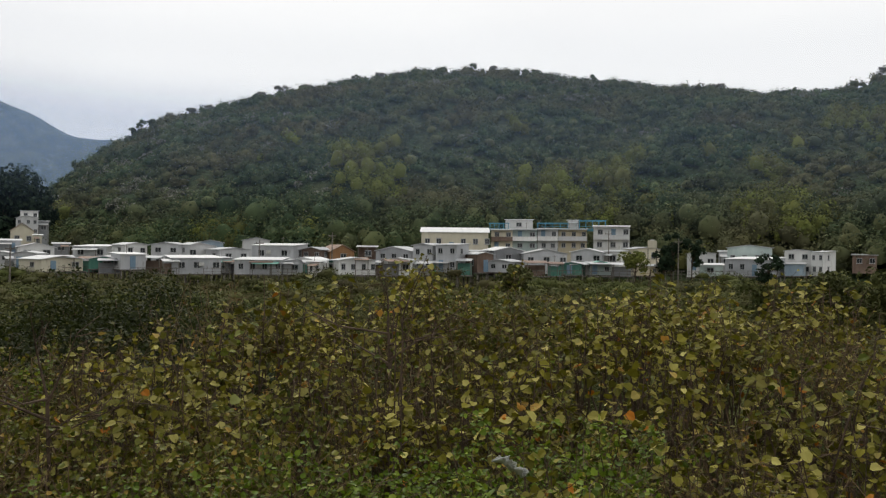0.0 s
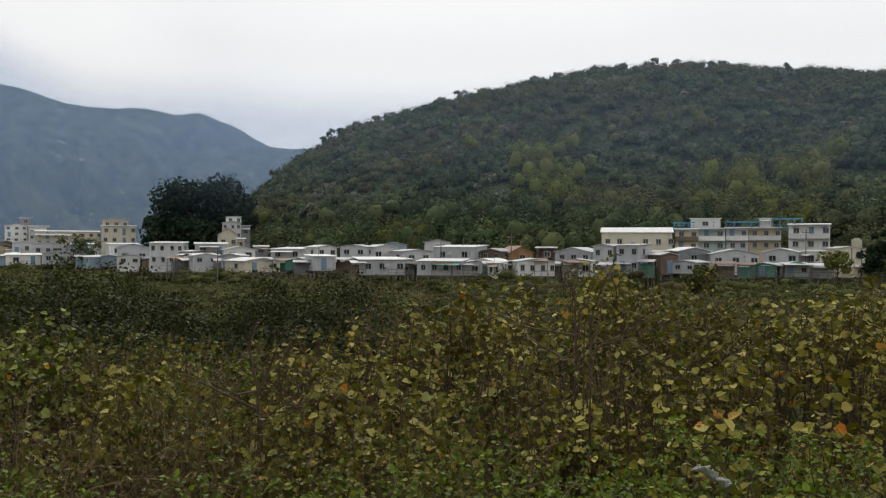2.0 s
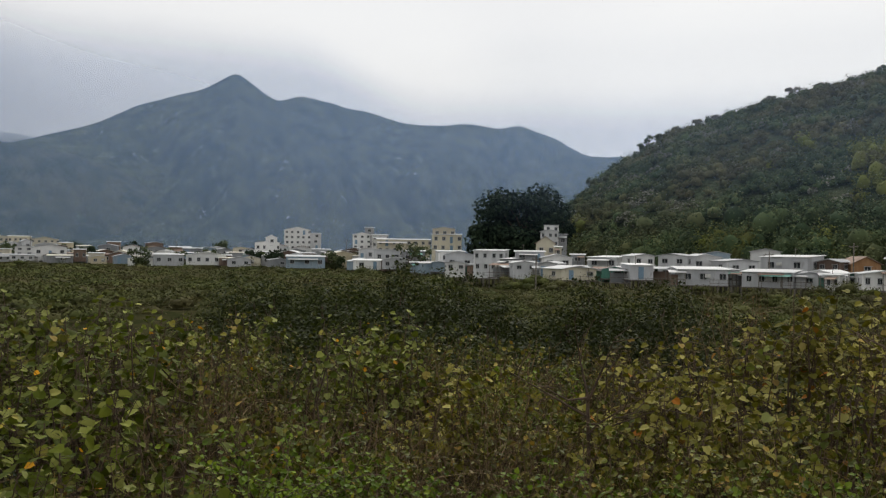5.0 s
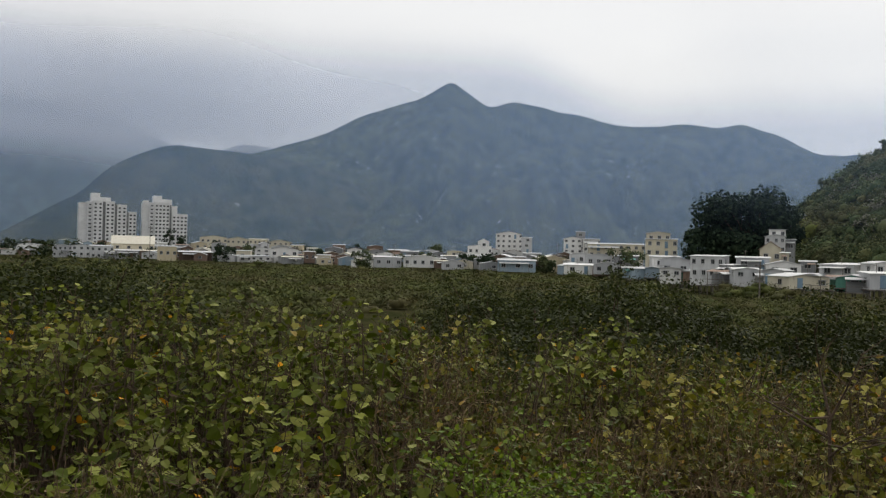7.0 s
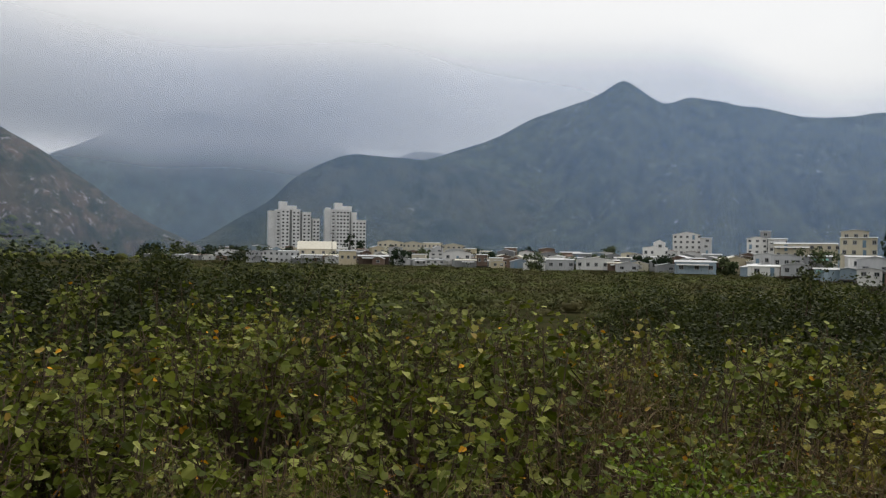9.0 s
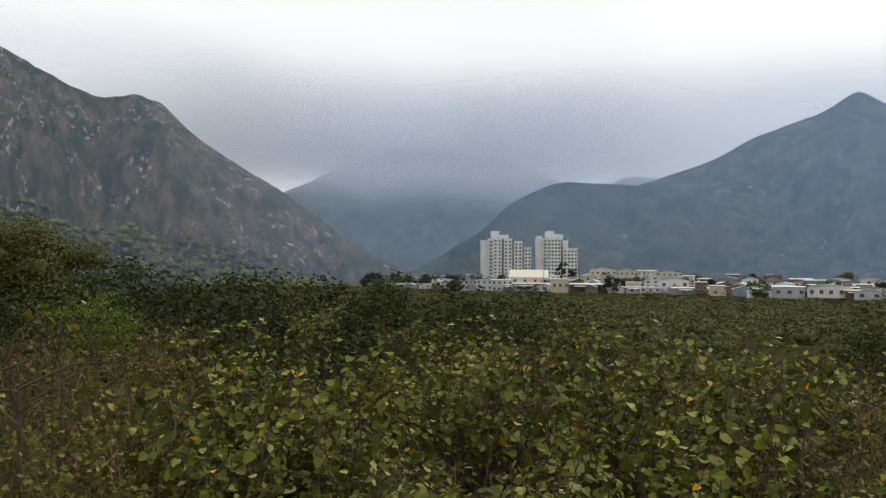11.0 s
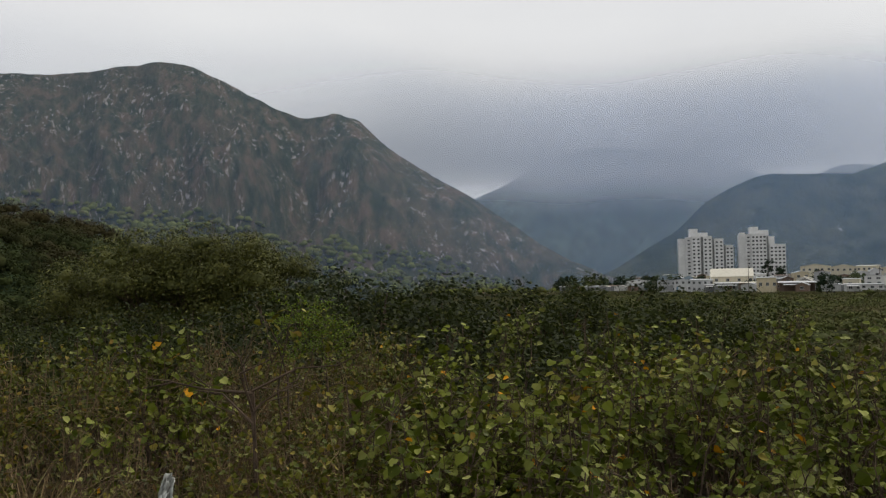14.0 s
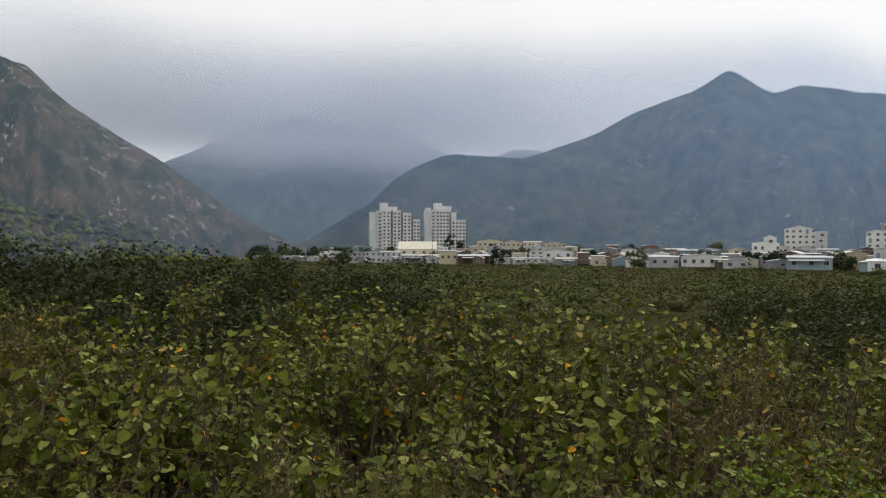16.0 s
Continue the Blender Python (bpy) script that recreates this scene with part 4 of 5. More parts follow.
    for s in range(storeys):
        zc = tall * (s + 0.56)
        for i in range(windows):
            x = -half + width * (i + 0.5) / windows + HRNG.uniform(-0.08, 0.08) * width / max(1, windows)
            if (door and s == storeys - 1 and i == 0) or HRNG.random() < 0.08:
                fitted("door", DOOR_MESH, root, x, -0.005, tall * s + 0.1, 0.9, 1, min(2.05, tall * 0.85))
            else:
                window(root, x, -0.005, zc, ww, wh)
        if not posts and dist < 185:
            for side, x in ((90, half + 0.005), (-90, -half - 0.005)):
                window(root, x, depth * 0.4, zc, ww * 0.9, wh, side)
        if balcony and s > 0:
            part("balcony", boxes((-half, -1.1, tall * s - 0.1, half, 0, tall * s + 0.04), (-half, -1.1, tall * s + 0.04, half, -1.02, tall * s + 0.85)), WALLS["white" if wall != "cream" else "brown"], root)
            part("canopy", boxes((-half - 0.1, -1.3, tall * (s + 1) - 0.12, half + 0.1, -0.33, tall * (s + 1) - 0.03)), ROOFS["silver"], root)
    for i in range(cooler):
        fitted("air_conditioner", COOLER_MESH, root, half * HRNG.uniform(-0.2, 0.6), -0.02, tall * 0.62, 1, 1, 1)
    if root.name.startswith("stilt_house"):
        part("deck", boxes((-half - 0.2, -0.5, base - 0.16, half + 0.2, depth, base - 0.005)), M_DECK, root)
        n = max(3, int(width / 1.5))
        for row in (-0.1, depth * 0.5):
            for i in range(n):
                x = -half + width * i / (n - 1) + HRNG.uniform(-0.12, 0.12)
                fitted("stilt", STILT_MESH, root, x, row, base - 0.14, HRNG.uniform(0.8, 1.3), 1, z0 + base + 1.4)
    kind = "stilt house" if root.name.startswith("stilt_house") else "village house"
    label = f"{LOOKS[wall]} {kind} with {'pitched' if gable else 'flat'} {roof} roof" + (", two storeys" if storeys == 2 else "")
    return tagged(root, label, "house", group="village houses")


house(28.46, 156.5, 4.7, 1.1, 4.0, "silver", windows=2, turn=8)
house(26.97, 149.4, 3.6, 1.3, 4.1, "silver", windows=2, turn=-10, cooler=1)
house(24.85, 142.0, 7.4, 1.3, 3.4, "cream", windows=2, roof="white", turn=16)
house(22.44, 143.8, 4.9, 1.6, 3.4, "green", windows=1, turn=-6, roof="white")
house(20.66, 141.0, 4.3, 1.6, 4.0, "silver", windows=1, turn=10, roof="white")
house(20.50, 152.5, 4.4, 1.5, 5.7, "white", windows=2, storeys=2)
house(18.71, 148.9, 5.3, 1.6, 5.8, "silver", windows=2, storeys=2, turn=-12, cooler=1)
house(16.54, 154.5, 6.2, 3.0, 5.7, "white", windows=2)
house(15.85, 167.2, 5.4, 3.9, 6.4, "blue", windows=1)
house(16.68, 137.7, 8.2, 1.0, 3.5, "silver", windows=3, roof="white", cooler=1, turn=5)
house(23.28, 157.5, 7.0, 2.9, 5.2, "silver", windows=2, roof="white")
house(28.19, 171.0, 4.9, 3.1, 5.6, "silver", windows=2)
house(26.37, 162.7, 6.3, 2.9, 5.3, "white", windows=2, roof="white")
house(24.95, 170.7, 3.0, 3.7, 5.6, "grey", windows=1)
house(27.17, 199.6, 4.8, 4.6, 8.4, "cream", windows=2, gable=1.6, roof="tile")
house(26.29, 193.5, 1.7, 4.6, 7.4, "cream", windows=1)
house(26.90, 234.9, 5.4, 7.6, 12.5, "white", windows=3, storeys=2)
house(26.78, 237.0, 4.4, 11.7, 14.1, "white", windows=2)
house(26.01, 236.7, 2.9, 7.7, 11.5, "grey", windows=1)
house(25.64, 322.1, 4.0, 20.6, 23.0, "grey", windows=1)
house(24.90, 318.8, 5.1, 20.2, 22.9, "white", windows=2)
house(14.98, 140.8, 2.9, 0.9, 3.5, "silver", windows=1, cooler=1)
house(14.22, 150.9, 6.2, 2.3, 5.0, "silver", windows=2)
house(12.83, 171.1, 5.8, 4.0, 7.0, "white", windows=1)
house(11.72, 153.7, 8.7, 2.6, 5.7, "silver", windows=2, roof="white", cooler=1)
house(12.73, 135.9, 7.9, 1.0, 3.3, "silver", windows=4, roof="white", cooler=1, turn=-6)
house(10.20, 137.5, 4.2, 0.9, 3.2, "silver", windows=1, turn=8)
house(9.62, 139.8, 6.0, 0.7, 3.4, "white", windows=1, roof="white")
house(8.93, 133.0, 2.1, 0.8, 3.1, "white", windows=2)
house(9.13, 153.9, 4.3, 3.2, 5.2, "brown", windows=2)
house(7.00, 155.6, 5.5, 3.0, 4.7, "orange", windows=1, gable=1.2, roof="tile")
house(5.28, 157.4, 3.9, 3.0, 5.6, "brown", windows=1, posts=True)
house(7.85, 137.7, 3.4, 1.0, 3.2, "green", windows=1)
house(5.96, 133.0, 6.4, 1.1, 3.6, "white", windows=4, roof="white", turn=6)
house(3.47, 149.3, 7.4, 2.9, 5.3, "silver", windows=3, roof="white")
house(3.27, 135.1, 5.4, 1.0, 3.6, "white", windows=2, turn=-5)
house(1.41, 142.9, 4.2, 1.1, 6.1, "silver", windows=2, storeys=2)
house(-0.23, 140.1, 4.3, 1.4, 6.1, "silver", windows=2, storeys=2, turn=-14)
house(-0.82, 171.7, 14.9, 4.7, 8.9, "cream", windows=6, gable=1.0, roof="white", ridge_along=True, depth=9.0)
house(-4.09, 174.0, 4.8, 4.9, 9.6, "cream", windows=2, storeys=2, balcony=True)
house(-5.68, 175.0, 5.4, 5.0, 9.7, "mint", windows=2, storeys=2, door=True, balcony=True)
house(-7.26, 176.1, 4.5, 5.0, 9.9, "white", windows=2, storeys=2, door=True, balcony=True)
house(-8.96, 177.3, 6.4, 5.1, 9.9, "yellow", windows=3, storeys=2, balcony=True)
house(-11.59, 176.5, 7.9, 5.2, 10.5, "white", windows=3, storeys=2, balcony=True, roof="white")
house(-5.28, 180.0, 6.3, 9.7, 11.9, "white", windows=1)
house(-8.99, 181.2, 2.4, 9.8, 11.9, "white", windows=0)
house(-1.74, 143.7, 3.6, 1.4, 5.0, "grey", windows=2)
house(-2.96, 139.4, 3.3, 1.5, 4.7, "brown", windows=1)
house(-4.61, 156.1, 6.6, 2.4, 5.5, "grey", windows=1, roof="white")
house(-3.91, 138.7, 4.4, 1.6, 3.5, "silver", windows=2)
house(-7.13, 152.7, 8.4, 2.2, 5.1, "silver", windows=3)
house(-9.90, 154.6, 6.0, 2.6, 5.4, "silver", windows=2, roof="white")
house(-11.62, 158.3, 3.8, 2.4, 5.2, "white", windows=1)
house(-7.90, 142.8, 2.9, 1.3, 3.0, "white", windows=1)
house(-8.83, 142.1, 4.0, 1.2, 3.2, "green", windows=1)
house(-9.87, 145.4, 1.9, 1.1, 3.0, "grey", windows=1)
house(-10.86, 143.5, 3.8, 1.2, 3.3, "mint", windows=2, roof="green")
house(-13.98, 161.9, 5.7, 0.7, 5.9, "cream", windows=2, storeys=2)
house(-13.62, 150.9, 3.3, 1.0, 2.8, "yellow", windows=1)
house(-17.49, 165.1, 5.6, 1.7, 5.2, "white", windows=2)
house(-18.11, 154.4, 4.2, 1.0, 3.0, "mint", windows=1, roof="white")
house(-19.03, 170.2, 2.9, 1.7, 5.4, "silver", windows=1)
house(-20.49, 168.7, 8.6, 1.8, 6.2, "mint", windows=4, gable=0.5, roof="silver")
house(-20.32, 159.4, 8.7, 1.0, 4.1, "silver", windows=4, roof="white")
house(-23.38, 166.4, 4.8, 1.1, 5.8, "white", windows=2, storeys=2)
house(-24.51, 165.1, 2.5, 1.2, 5.5, "white", windows=2, storeys=2, turn=-14)
house(-23.16, 161.2, 3.4, 1.2, 3.3, "blue", windows=0)
house(-27.20, 187.2, 4.7, 2.5, 5.0, "brown", windows=2)
house(33.67, 195.9, 6.8, 2.8, 6.0, "white", windows=2, turn=8)
house(33.14, 177.5, 6.5, 1.4, 5.7, "silver", windows=2)
house(31.10, 168.2, 6.7, 1.8, 6.2, "silver", windows=4, storeys=2, cooler=1, turn=-6)
house(34.61, 185.2, 3.1, 1.4, 3.6, "blue", windows=0)
house(33.40, 175.0, 4.5, 1.7, 3.7, "white", windows=2)
house(28.59, 153.1, 4.5, 2.2, 4.1, "silver", windows=2, roof="white")
house(29.87, 164.6, 3.2, 1.9, 4.6, "grey", windows=2)
house(28.24, 167.4, 6.3, 3.6, 6.1, "silver", windows=2, roof="white")
house(34.03, 257.6, 10.0, 6.0, 11.5, "cream", windows=4, storeys=2)
house(34.24, 263.9, 7.7, 10.6, 13.8, "cream", windows=3)
house(37.04, 268.0, 18.6, 5.4, 9.9, "cream", windows=8, storeys=2)
house(39.96, 311.8, 7.1, 6.7, 12.8, "white", windows=3, storeys=3)
house(39.43, 314.2, 3.8, 7.6, 15.1, "grey", windows=1, storeys=3)
house(38.69, 305.2, 6.5, 7.2, 12.2, "white", windows=3, storeys=2)
house(44.37, 337.6, 11.1, 6.2, 15.0, "white", windows=5, storeys=4)
house(43.11, 330.2, 4.5, 6.3, 12.9, "silver", windows=1, storeys=3)
house(46.38, 310.3, 9.6, 4.8, 9.1, "white", windows=4, storeys=1)
house(46.11, 310.0, 4.5, 8.0, 10.6, "white", windows=1, gable=1.0, roof="white")
house(39.36, 233.3, 6.9, 3.2, 6.6, "silver", windows=3, roof="white")
house(38.17, 219.3, 7.3, 2.6, 6.3, "silver", windows=3)
house(39.54, 208.2, 7.5, 1.2, 3.5, "white", windows=2, roof="white")
house(37.55, 201.8, 7.2, 1.5, 4.2, "silver", windows=3)
house(35.85, 190.3, 5.0, 1.1, 3.3, "blue", windows=1)
house(36.35, 207.2, 6.3, 2.6, 6.0, "grey", windows=2)
house(50.37, 263.5, 12.7, 1.0, 4.5, "white", windows=5, roof="white")
house(54.53, 269.6, 7.7, 0.5, 3.0, "white", windows=2, roof="white")
house(52.77, 269.6, 9.6, 0.6, 4.0, "silver", windows=3, roof="white")
house(48.23, 259.0, 7.5, 0.6, 3.3, "silver", windows=2)
house(43.78, 234.0, 11.5, 0.9, 4.1, "blue", windows=3)
house(59.90, 300.8, 11.0, 2.6, 5.8, "white", windows=3, gable=1.0)
house(61.46, 295.6, 7.4, 1.4, 3.2, "white", windows=3)
house(61.36, 314.7, 5.8, 2.7, 6.1, "white", windows=2, storeys=2)
house(58.16, 283.2, 3.8, 1.4, 5.2, "brown", windows=2)
house(69.63, 372.5, 18.2, 3.4, 6.8, "cream", windows=4, gable=3.4, roof="cream", ridge_along=True, depth=14.0)
house(73.85, 396.1, 8.1, 0.1, 5.6, "silver", windows=4, storeys=2)
house(72.77, 381.5, 7.5, 0.5, 5.8, "silver", windows=3, storeys=2)
house(71.53, 367.7, 9.5, 0.1, 5.5, "silver", windows=4, storeys=2)
house(69.99, 350.6, 9.7, 0.5, 3.9, "grey", windows=2)
house(67.52, 321.7, 7.2, 0.6, 5.9, "yellow", windows=3)
house(65.71, 317.1, 12.8, 0.9, 4.0, "brown", windows=0, roof="white", posts=True)
house(75.64, 412.1, 11.8, 1.7, 5.8, "white", windows=3, roof="white")
house(75.67, 404.3, 10.2, 1.3, 3.8, "silver", windows=3)

# -- more roofs farther back in the village, at bearings where they crowd together --
R = random.Random(17)
for row, off in enumerate((8, 20, 33, 48, 66, 90)):
    b = 31.5 + row * 0.7
    while b < 81.5:
        d = shore(b) + off + R.uniform(-5, 5)
        w = R.uniform(4.2, 8.0)
        skip = R.random() < (0.25 if row < 2 else 0.12) or (b < 36 and row > 1)
        if b > 76 and row > 1:
            skip = True
        if not skip:
            z1 = EYE + d * math.tan(radians(-0.52 + 0.18 * row + R.uniform(-0.22, 0.12) - 0.25 * ease(b, 46, 30) - 0.1 * ease(b, 60, 76)))
            wall = R.choice(("silver", "silver", "grey", "grey", "white", "cream", "blue", "brown", "brown", "yellow"))
            house(b, d, w, 0.9, max(3.2, z1), wall, windows=R.choice((1, 1, 2)), storeys=2 if z1 > 5.6 else 1, turn=R.uniform(-18, 18), roof=R.choice(("silver", "silver", "silver", "white", "cream", "tile")),
                  gable=R.choice((0, 0, 0, 0.8)), cooler=R.choice((0, 0, 1)))
        b += math.degrees(w * R.uniform(1.05, 1.5) / d)


# -- long cream buildings on rising ground behind the village --
for b, w, z1 in ((64.6, 16, 12.6), (63.0, 14, 12.0), (61.6, 12, 11.6), (60.2, 15, 11.0)):
    house(b, 490, w, 8.0, z1, "cream", windows=5, storeys=1, turn=R.uniform(-14, 14), roof="cream")
for i in range(44):
    b = R.uniform(36, 81)
    tree("village_tree", "dark green tree among the village houses", b, shore(b) + R.uniform(3, 80), 0.0, R.uniform(4.5, 8.5), R.uniform(5, 10), M_BANYAN if i % 2 else M_FOREST, 400 + i, 14, 60, 0.55, 0.18, 0.1)


# -- clutter on the waterside: sheds, railings, racks and laundry among the stilt houses --
def lean_to(bearing, dist, width, roof, post_height=2.4):
    """An open shelter: four posts, a sloping sheet roof, a back board and a low rail."""
    root = new("open_shelter")
    root.matrix_basis = pose(*at(bearing, dist, 1.0), 0, 0, bearing + R.uniform(-25, 25))
    h, d = width / 2, width * 0.6
    for x in (-h, h):
        for y in (0, d):
            fitted("post", STILT_MESH, root, x, y, post_height, 0.6, 0.6, post_height + 2.2)
    part("roof", prism(((-0.3, post_height - 0.1), (d + 0.3, post_height + 0.25), (d + 0.3, post_height + 0.31), (-0.3, post_height - 0.04)), -h - 0.2, h + 0.2), ROOFS[roof], root)
    part("back_board", boxes((-h, d - 0.08, 0.0, h, d - 0.02, post_height * 0.8)), WALLS[R.choice(("brown", "grey", "green"))], root)
    part("deck", boxes((-h - 0.2, -0.3, -0.14, h + 0.2, d + 0.2, -0.005)), M_DECK, root)
    part("rail", boxes((-h, -0.05, 0.85, h, 0.0, 0.92)), M_STILT, root)
    return tagged(root, f"open timber shelter with {roof} sheet roof on stilts", "shelter", group="shelters in the village")


for b in np.arange(-12.5, 34, 1.55):
    b = float(b) + R.uniform(-0.5, 0.5)
    lean_to(b, shore(b) + R.uniform(1.5, 9), R.uniform(2.0, 4.2), R.choice(("silver", "tile", "silver", "white")), R.uniform(1.8, 2.6))


def railing(bearing, dist, z, width):
    root = new("railing")
    root.matrix_basis = pose(*at(bearing, dist, z), 0, 0, bearing + R.uniform(-20, 20))
    h = width / 2
    n = max(3, int(width / 1.1))
    for i in range(n + 1):
        x = -h + width * i / n
        part("post", boxes((x - 0.035, -0.035, -2.0, x + 0.035, 0.035, 1.05)), M_STILT, root)
    for zz in (0.45, 1.0):
        part("rail", boxes((-h, -0.025, zz - 0.03, h, 0.025, zz + 0.03)), M_STILT, root)
    return tagged(root, "thin grey pipe railing along a walkway", "railing", group="railings in the village")


for b in (-24.8, -21.5, -18.6, -16.2, -12.4, -9.4, -5.8, 0.2, 4.6, 11.0, 15.4, 19.4, 25.8, 30.4):
    railing(b, shore(b) + 1.0, 1.0, R.uniform(4, 7))


# -- apartment blocks --
FLAT_WINDOW = shared("window", boxes((-0.75, -0.10, -0.62, 0.75, 0.02, 0.62)), M_GLASS)
FLAT_HOOD = shared("window_hood", boxes((-0.95, -0.45, 0.72, 0.95, 0.0, 0.84), (-0.85, -0.2, -0.74, 0.85, 0.0, -0.66)), M_CONCRETE)


def apartment_block(bearing, dist, wings, turn):
    """A pale high block of stepped wings; each wing is (x, width, set back, height, window columns, with balconies)."""
    root = new("apartment_block")
    root.matrix_basis = pose(*at(bearing, dist, 0.0), 0, 0, bearing + turn)
    for x, w, y, h, cols, open_ in wings:
        wing = part("wing", boxes((x, y, 0, x + w, y + 12, h), (x - 0.15, y - 0.15, h, x + w + 0.15, y + 12, h + 0.9)), M_CONCRETE_DARK if cols == 0 and not open_ and w < 2.5 else M_CONCRETE, root)
        floors = int((h - 1.0) / 2.8)
        for s in range(floors):
            z = h - 1.9 - 2.8 * s
            for i in range(cols):
                fitted("window", FLAT_WINDOW, wing, x + w * (i + 0.5) / cols, y - 0.01, z, 1, 1, 1)
            if open_:
                part("balcony", boxes((x + 0.3, y - 1.0, z - 1.2, x + w - 0.3, y, z - 0.25)), M_CONCRETE, wing)
                fitted("window", FLAT_WINDOW, wing, x + w * 0.5, y - 0.01, z, min(1.2, w * 0.4), 1, 1.2)
    return tagged(root, "pale grey high-rise apartment block with stepped roofline", "building", group="apartment blocks")


apartment_block(71.35, 655, ((-18.0, 5.5, 3, 36.5, 0, False), (-12.5, 4.0, 1.5, 37.5, 0, True), (-8.5, 6.5, 0, 38.5, 2, False), (-2.0, 2.0, 2.5, 37.5, 0, False),
                             (0.0, 6.3, 0, 38.0, 2, False), (6.3, 1.8, 2.5, 36, 0, False), (8.1, 6.6, 0.5, 36.0, 2, False), (-9.5, 6.0, 5, 44.0, 0, False), (-5.0, 9.0, 6, 41.0, 0, False),
                             (14.7, 1.6, 3, 31, 0, False), (16.3, 5.5, 1.0, 31.0, 2, False)), 6)
apartment_block(67.75, 655, ((-15.5, 4.5, 3, 38.0, 0, False), (-11.0, 4.2, 1.5, 38.5, 0, True), (-6.8, 10.5, 0, 38.8, 4, False), (3.7, 1.6, 2.5, 37, 0, False), (5.3, 4.2, 1.5, 36.5, 0, False),
                             (5.8, 11.0, -0.6, 30.5, 4, False), (-7.5, 6.0, 5, 44.0, 0, False), (-5.0, 11.0, 6, 41.5, 0, False), (-14.5, 3.5, 5, 40.0, 0, False)), 6)


# -- poles, tanks and frames among the houses --
def utility_pole(bearing, dist, z, height, label="grey wooden utility pole with a crossarm"):
    root = new("utility_pole")
    root.location = at(bearing, dist, z)
    root.rotation_euler.z = radians(bearing)
    v, f = tubes([([(0, 0, -1.0), (0, 0, height * 0.5), (0.03, 0, height)], 0.13, 0.08)], 8)
    mesh_object("pole", v, f, M_STILT, root)
    part("crossarm", boxes((-0.7, -0.06, height - 0.7, 0.7, 0.06, height - 0.56), (-0.62, -0.04, height - 0.56, -0.54, 0.04, height - 0.4), (0.54, -0.04, height - 0.56, 0.62, 0.04, height - 0.4)), M_STILT, root)
    return tagged(root, label, "pole", group="utility poles")


for b, d, h in ((27.8, 136, 5.2), (7.7, 150, 8.0), (12.6, 152, 6.5), (-11.4, 158, 9.0), (68.6, 318, 13), (41.0, 260, 9.5), (52.3, 300, 9.0), (61.0, 330, 10.0), (-16.0, 150, 7.5)):
    utility_pole(b, d, 0.2, h)


def water_tank(bearing, dist, z, size):
    root = new("water_tank")
    root.matrix_basis = pose(*at(bearing, dist, z), 0, 0, bearing)
    s = size / 2
    bm = boxes((-s, -s, 0, s, s, size * 0.95))
    bmesh.ops.bevel(bm, geom=bm.edges[:], offset=0.12, segments=2, affect="EDGES")
    part("tank", bm, WALLS["cream"], root)
    part("lid", boxes((-s * 0.5, -s * 0.5, size * 0.95, s * 0.5, s * 0.5, size * 1.05)), WALLS["white"], root)
    part("stand", boxes((-s, -s, -3.0, -s + 0.15, -s + 0.15, 0), (s - 0.15, -s, -3.0, s, -s + 0.15, 0), (-s, s - 0.15, -3.0, -s + 0.15, s, 0), (s - 0.15, s - 0.15, -3.0, s, s, 0)), M_STILT, root)
    return tagged(root, "cream square water tank on a stand", "water tank")


water_tank(-14.3, 152, 5.8, 1.6)


def roof_frame(bearing, dist, z, width, depth, height, bays):
    """Blue steel frame of a roof terrace."""
    root = new("roof_terrace_frame")
    root.matrix_basis = pose(*at(bearing, dist, z), 0, 0, bearing)
    h = width / 2
    for i in range(bays + 1):
        x = -h + width * i / bays
        for y in (0, depth):
            part("post", boxes((x - 0.06, y - 0.06, 0, x + 0.06, y + 0.06, height)), M_BLUE_STEEL, root)
        part("rafter", boxes((x - 0.05, -0.2, height, x + 0.05, depth + 0.2, height + 0.12)), M_BLUE_STEEL, root)
    part("beam", boxes((-h - 0.2, -0.06, height + 0.12, h + 0.2, 0.06, height + 0.26), (-h - 0.2, depth - 0.06, height + 0.12, h + 0.2, depth + 0.06, height + 0.26)), M_BLUE_STEEL, root)
    part("railing", boxes((-h, -0.1, 0.95, h, -0.04, 1.02), (-h, -0.09, 0.5, h, -0.05, 0.55), (-h, -0.085, 0.0, h, -0.055, 0.42)), M_BLUE_STEEL, root)
    return tagged(root, "blue steel frame with railing on a flat roof terrace", "frame")


for b, w, h in ((-7.6, 6.5, 1.5), (-10.3, 5.5, 2.1), (-3.9, 4.0, 1.4)):
    roof_frame(b, 178, EYE + 178 * math.tan(radians(1.33)), w, 5.0, h, 4)


# ---- the bank's own growth, before the camera ----
fore_top = smooth_line([(-40, -3.2), (-28, -3.0), (-18, -2.9), (0, -2.9), (12, -3.1), (17, -4.2), (21, -6.2), (25, -7.2), (29, -7.4), (36, -6.8), (45, -5.2), (52, -3.9), (58, -3.6), (66, -3.5),
                        (72, -3.0), (76, -2.9), (80, -3.6), (86, -4.4), (93, -4.3), (98, -3.9), (105, -3.6), (125, -3.4)], 2.5)


def growth_top(b, r):
    """Height of the growth over the bank at a bearing and distance."""
    e = np.interp(r, [2.4, 3.2, 4.4, 5.8, 7.4], [-22.5, -17.0, -11.5, -7.6, fore_top(b)])
    return EYE + r * math.tan(radians(min(e, fore_top(b))))


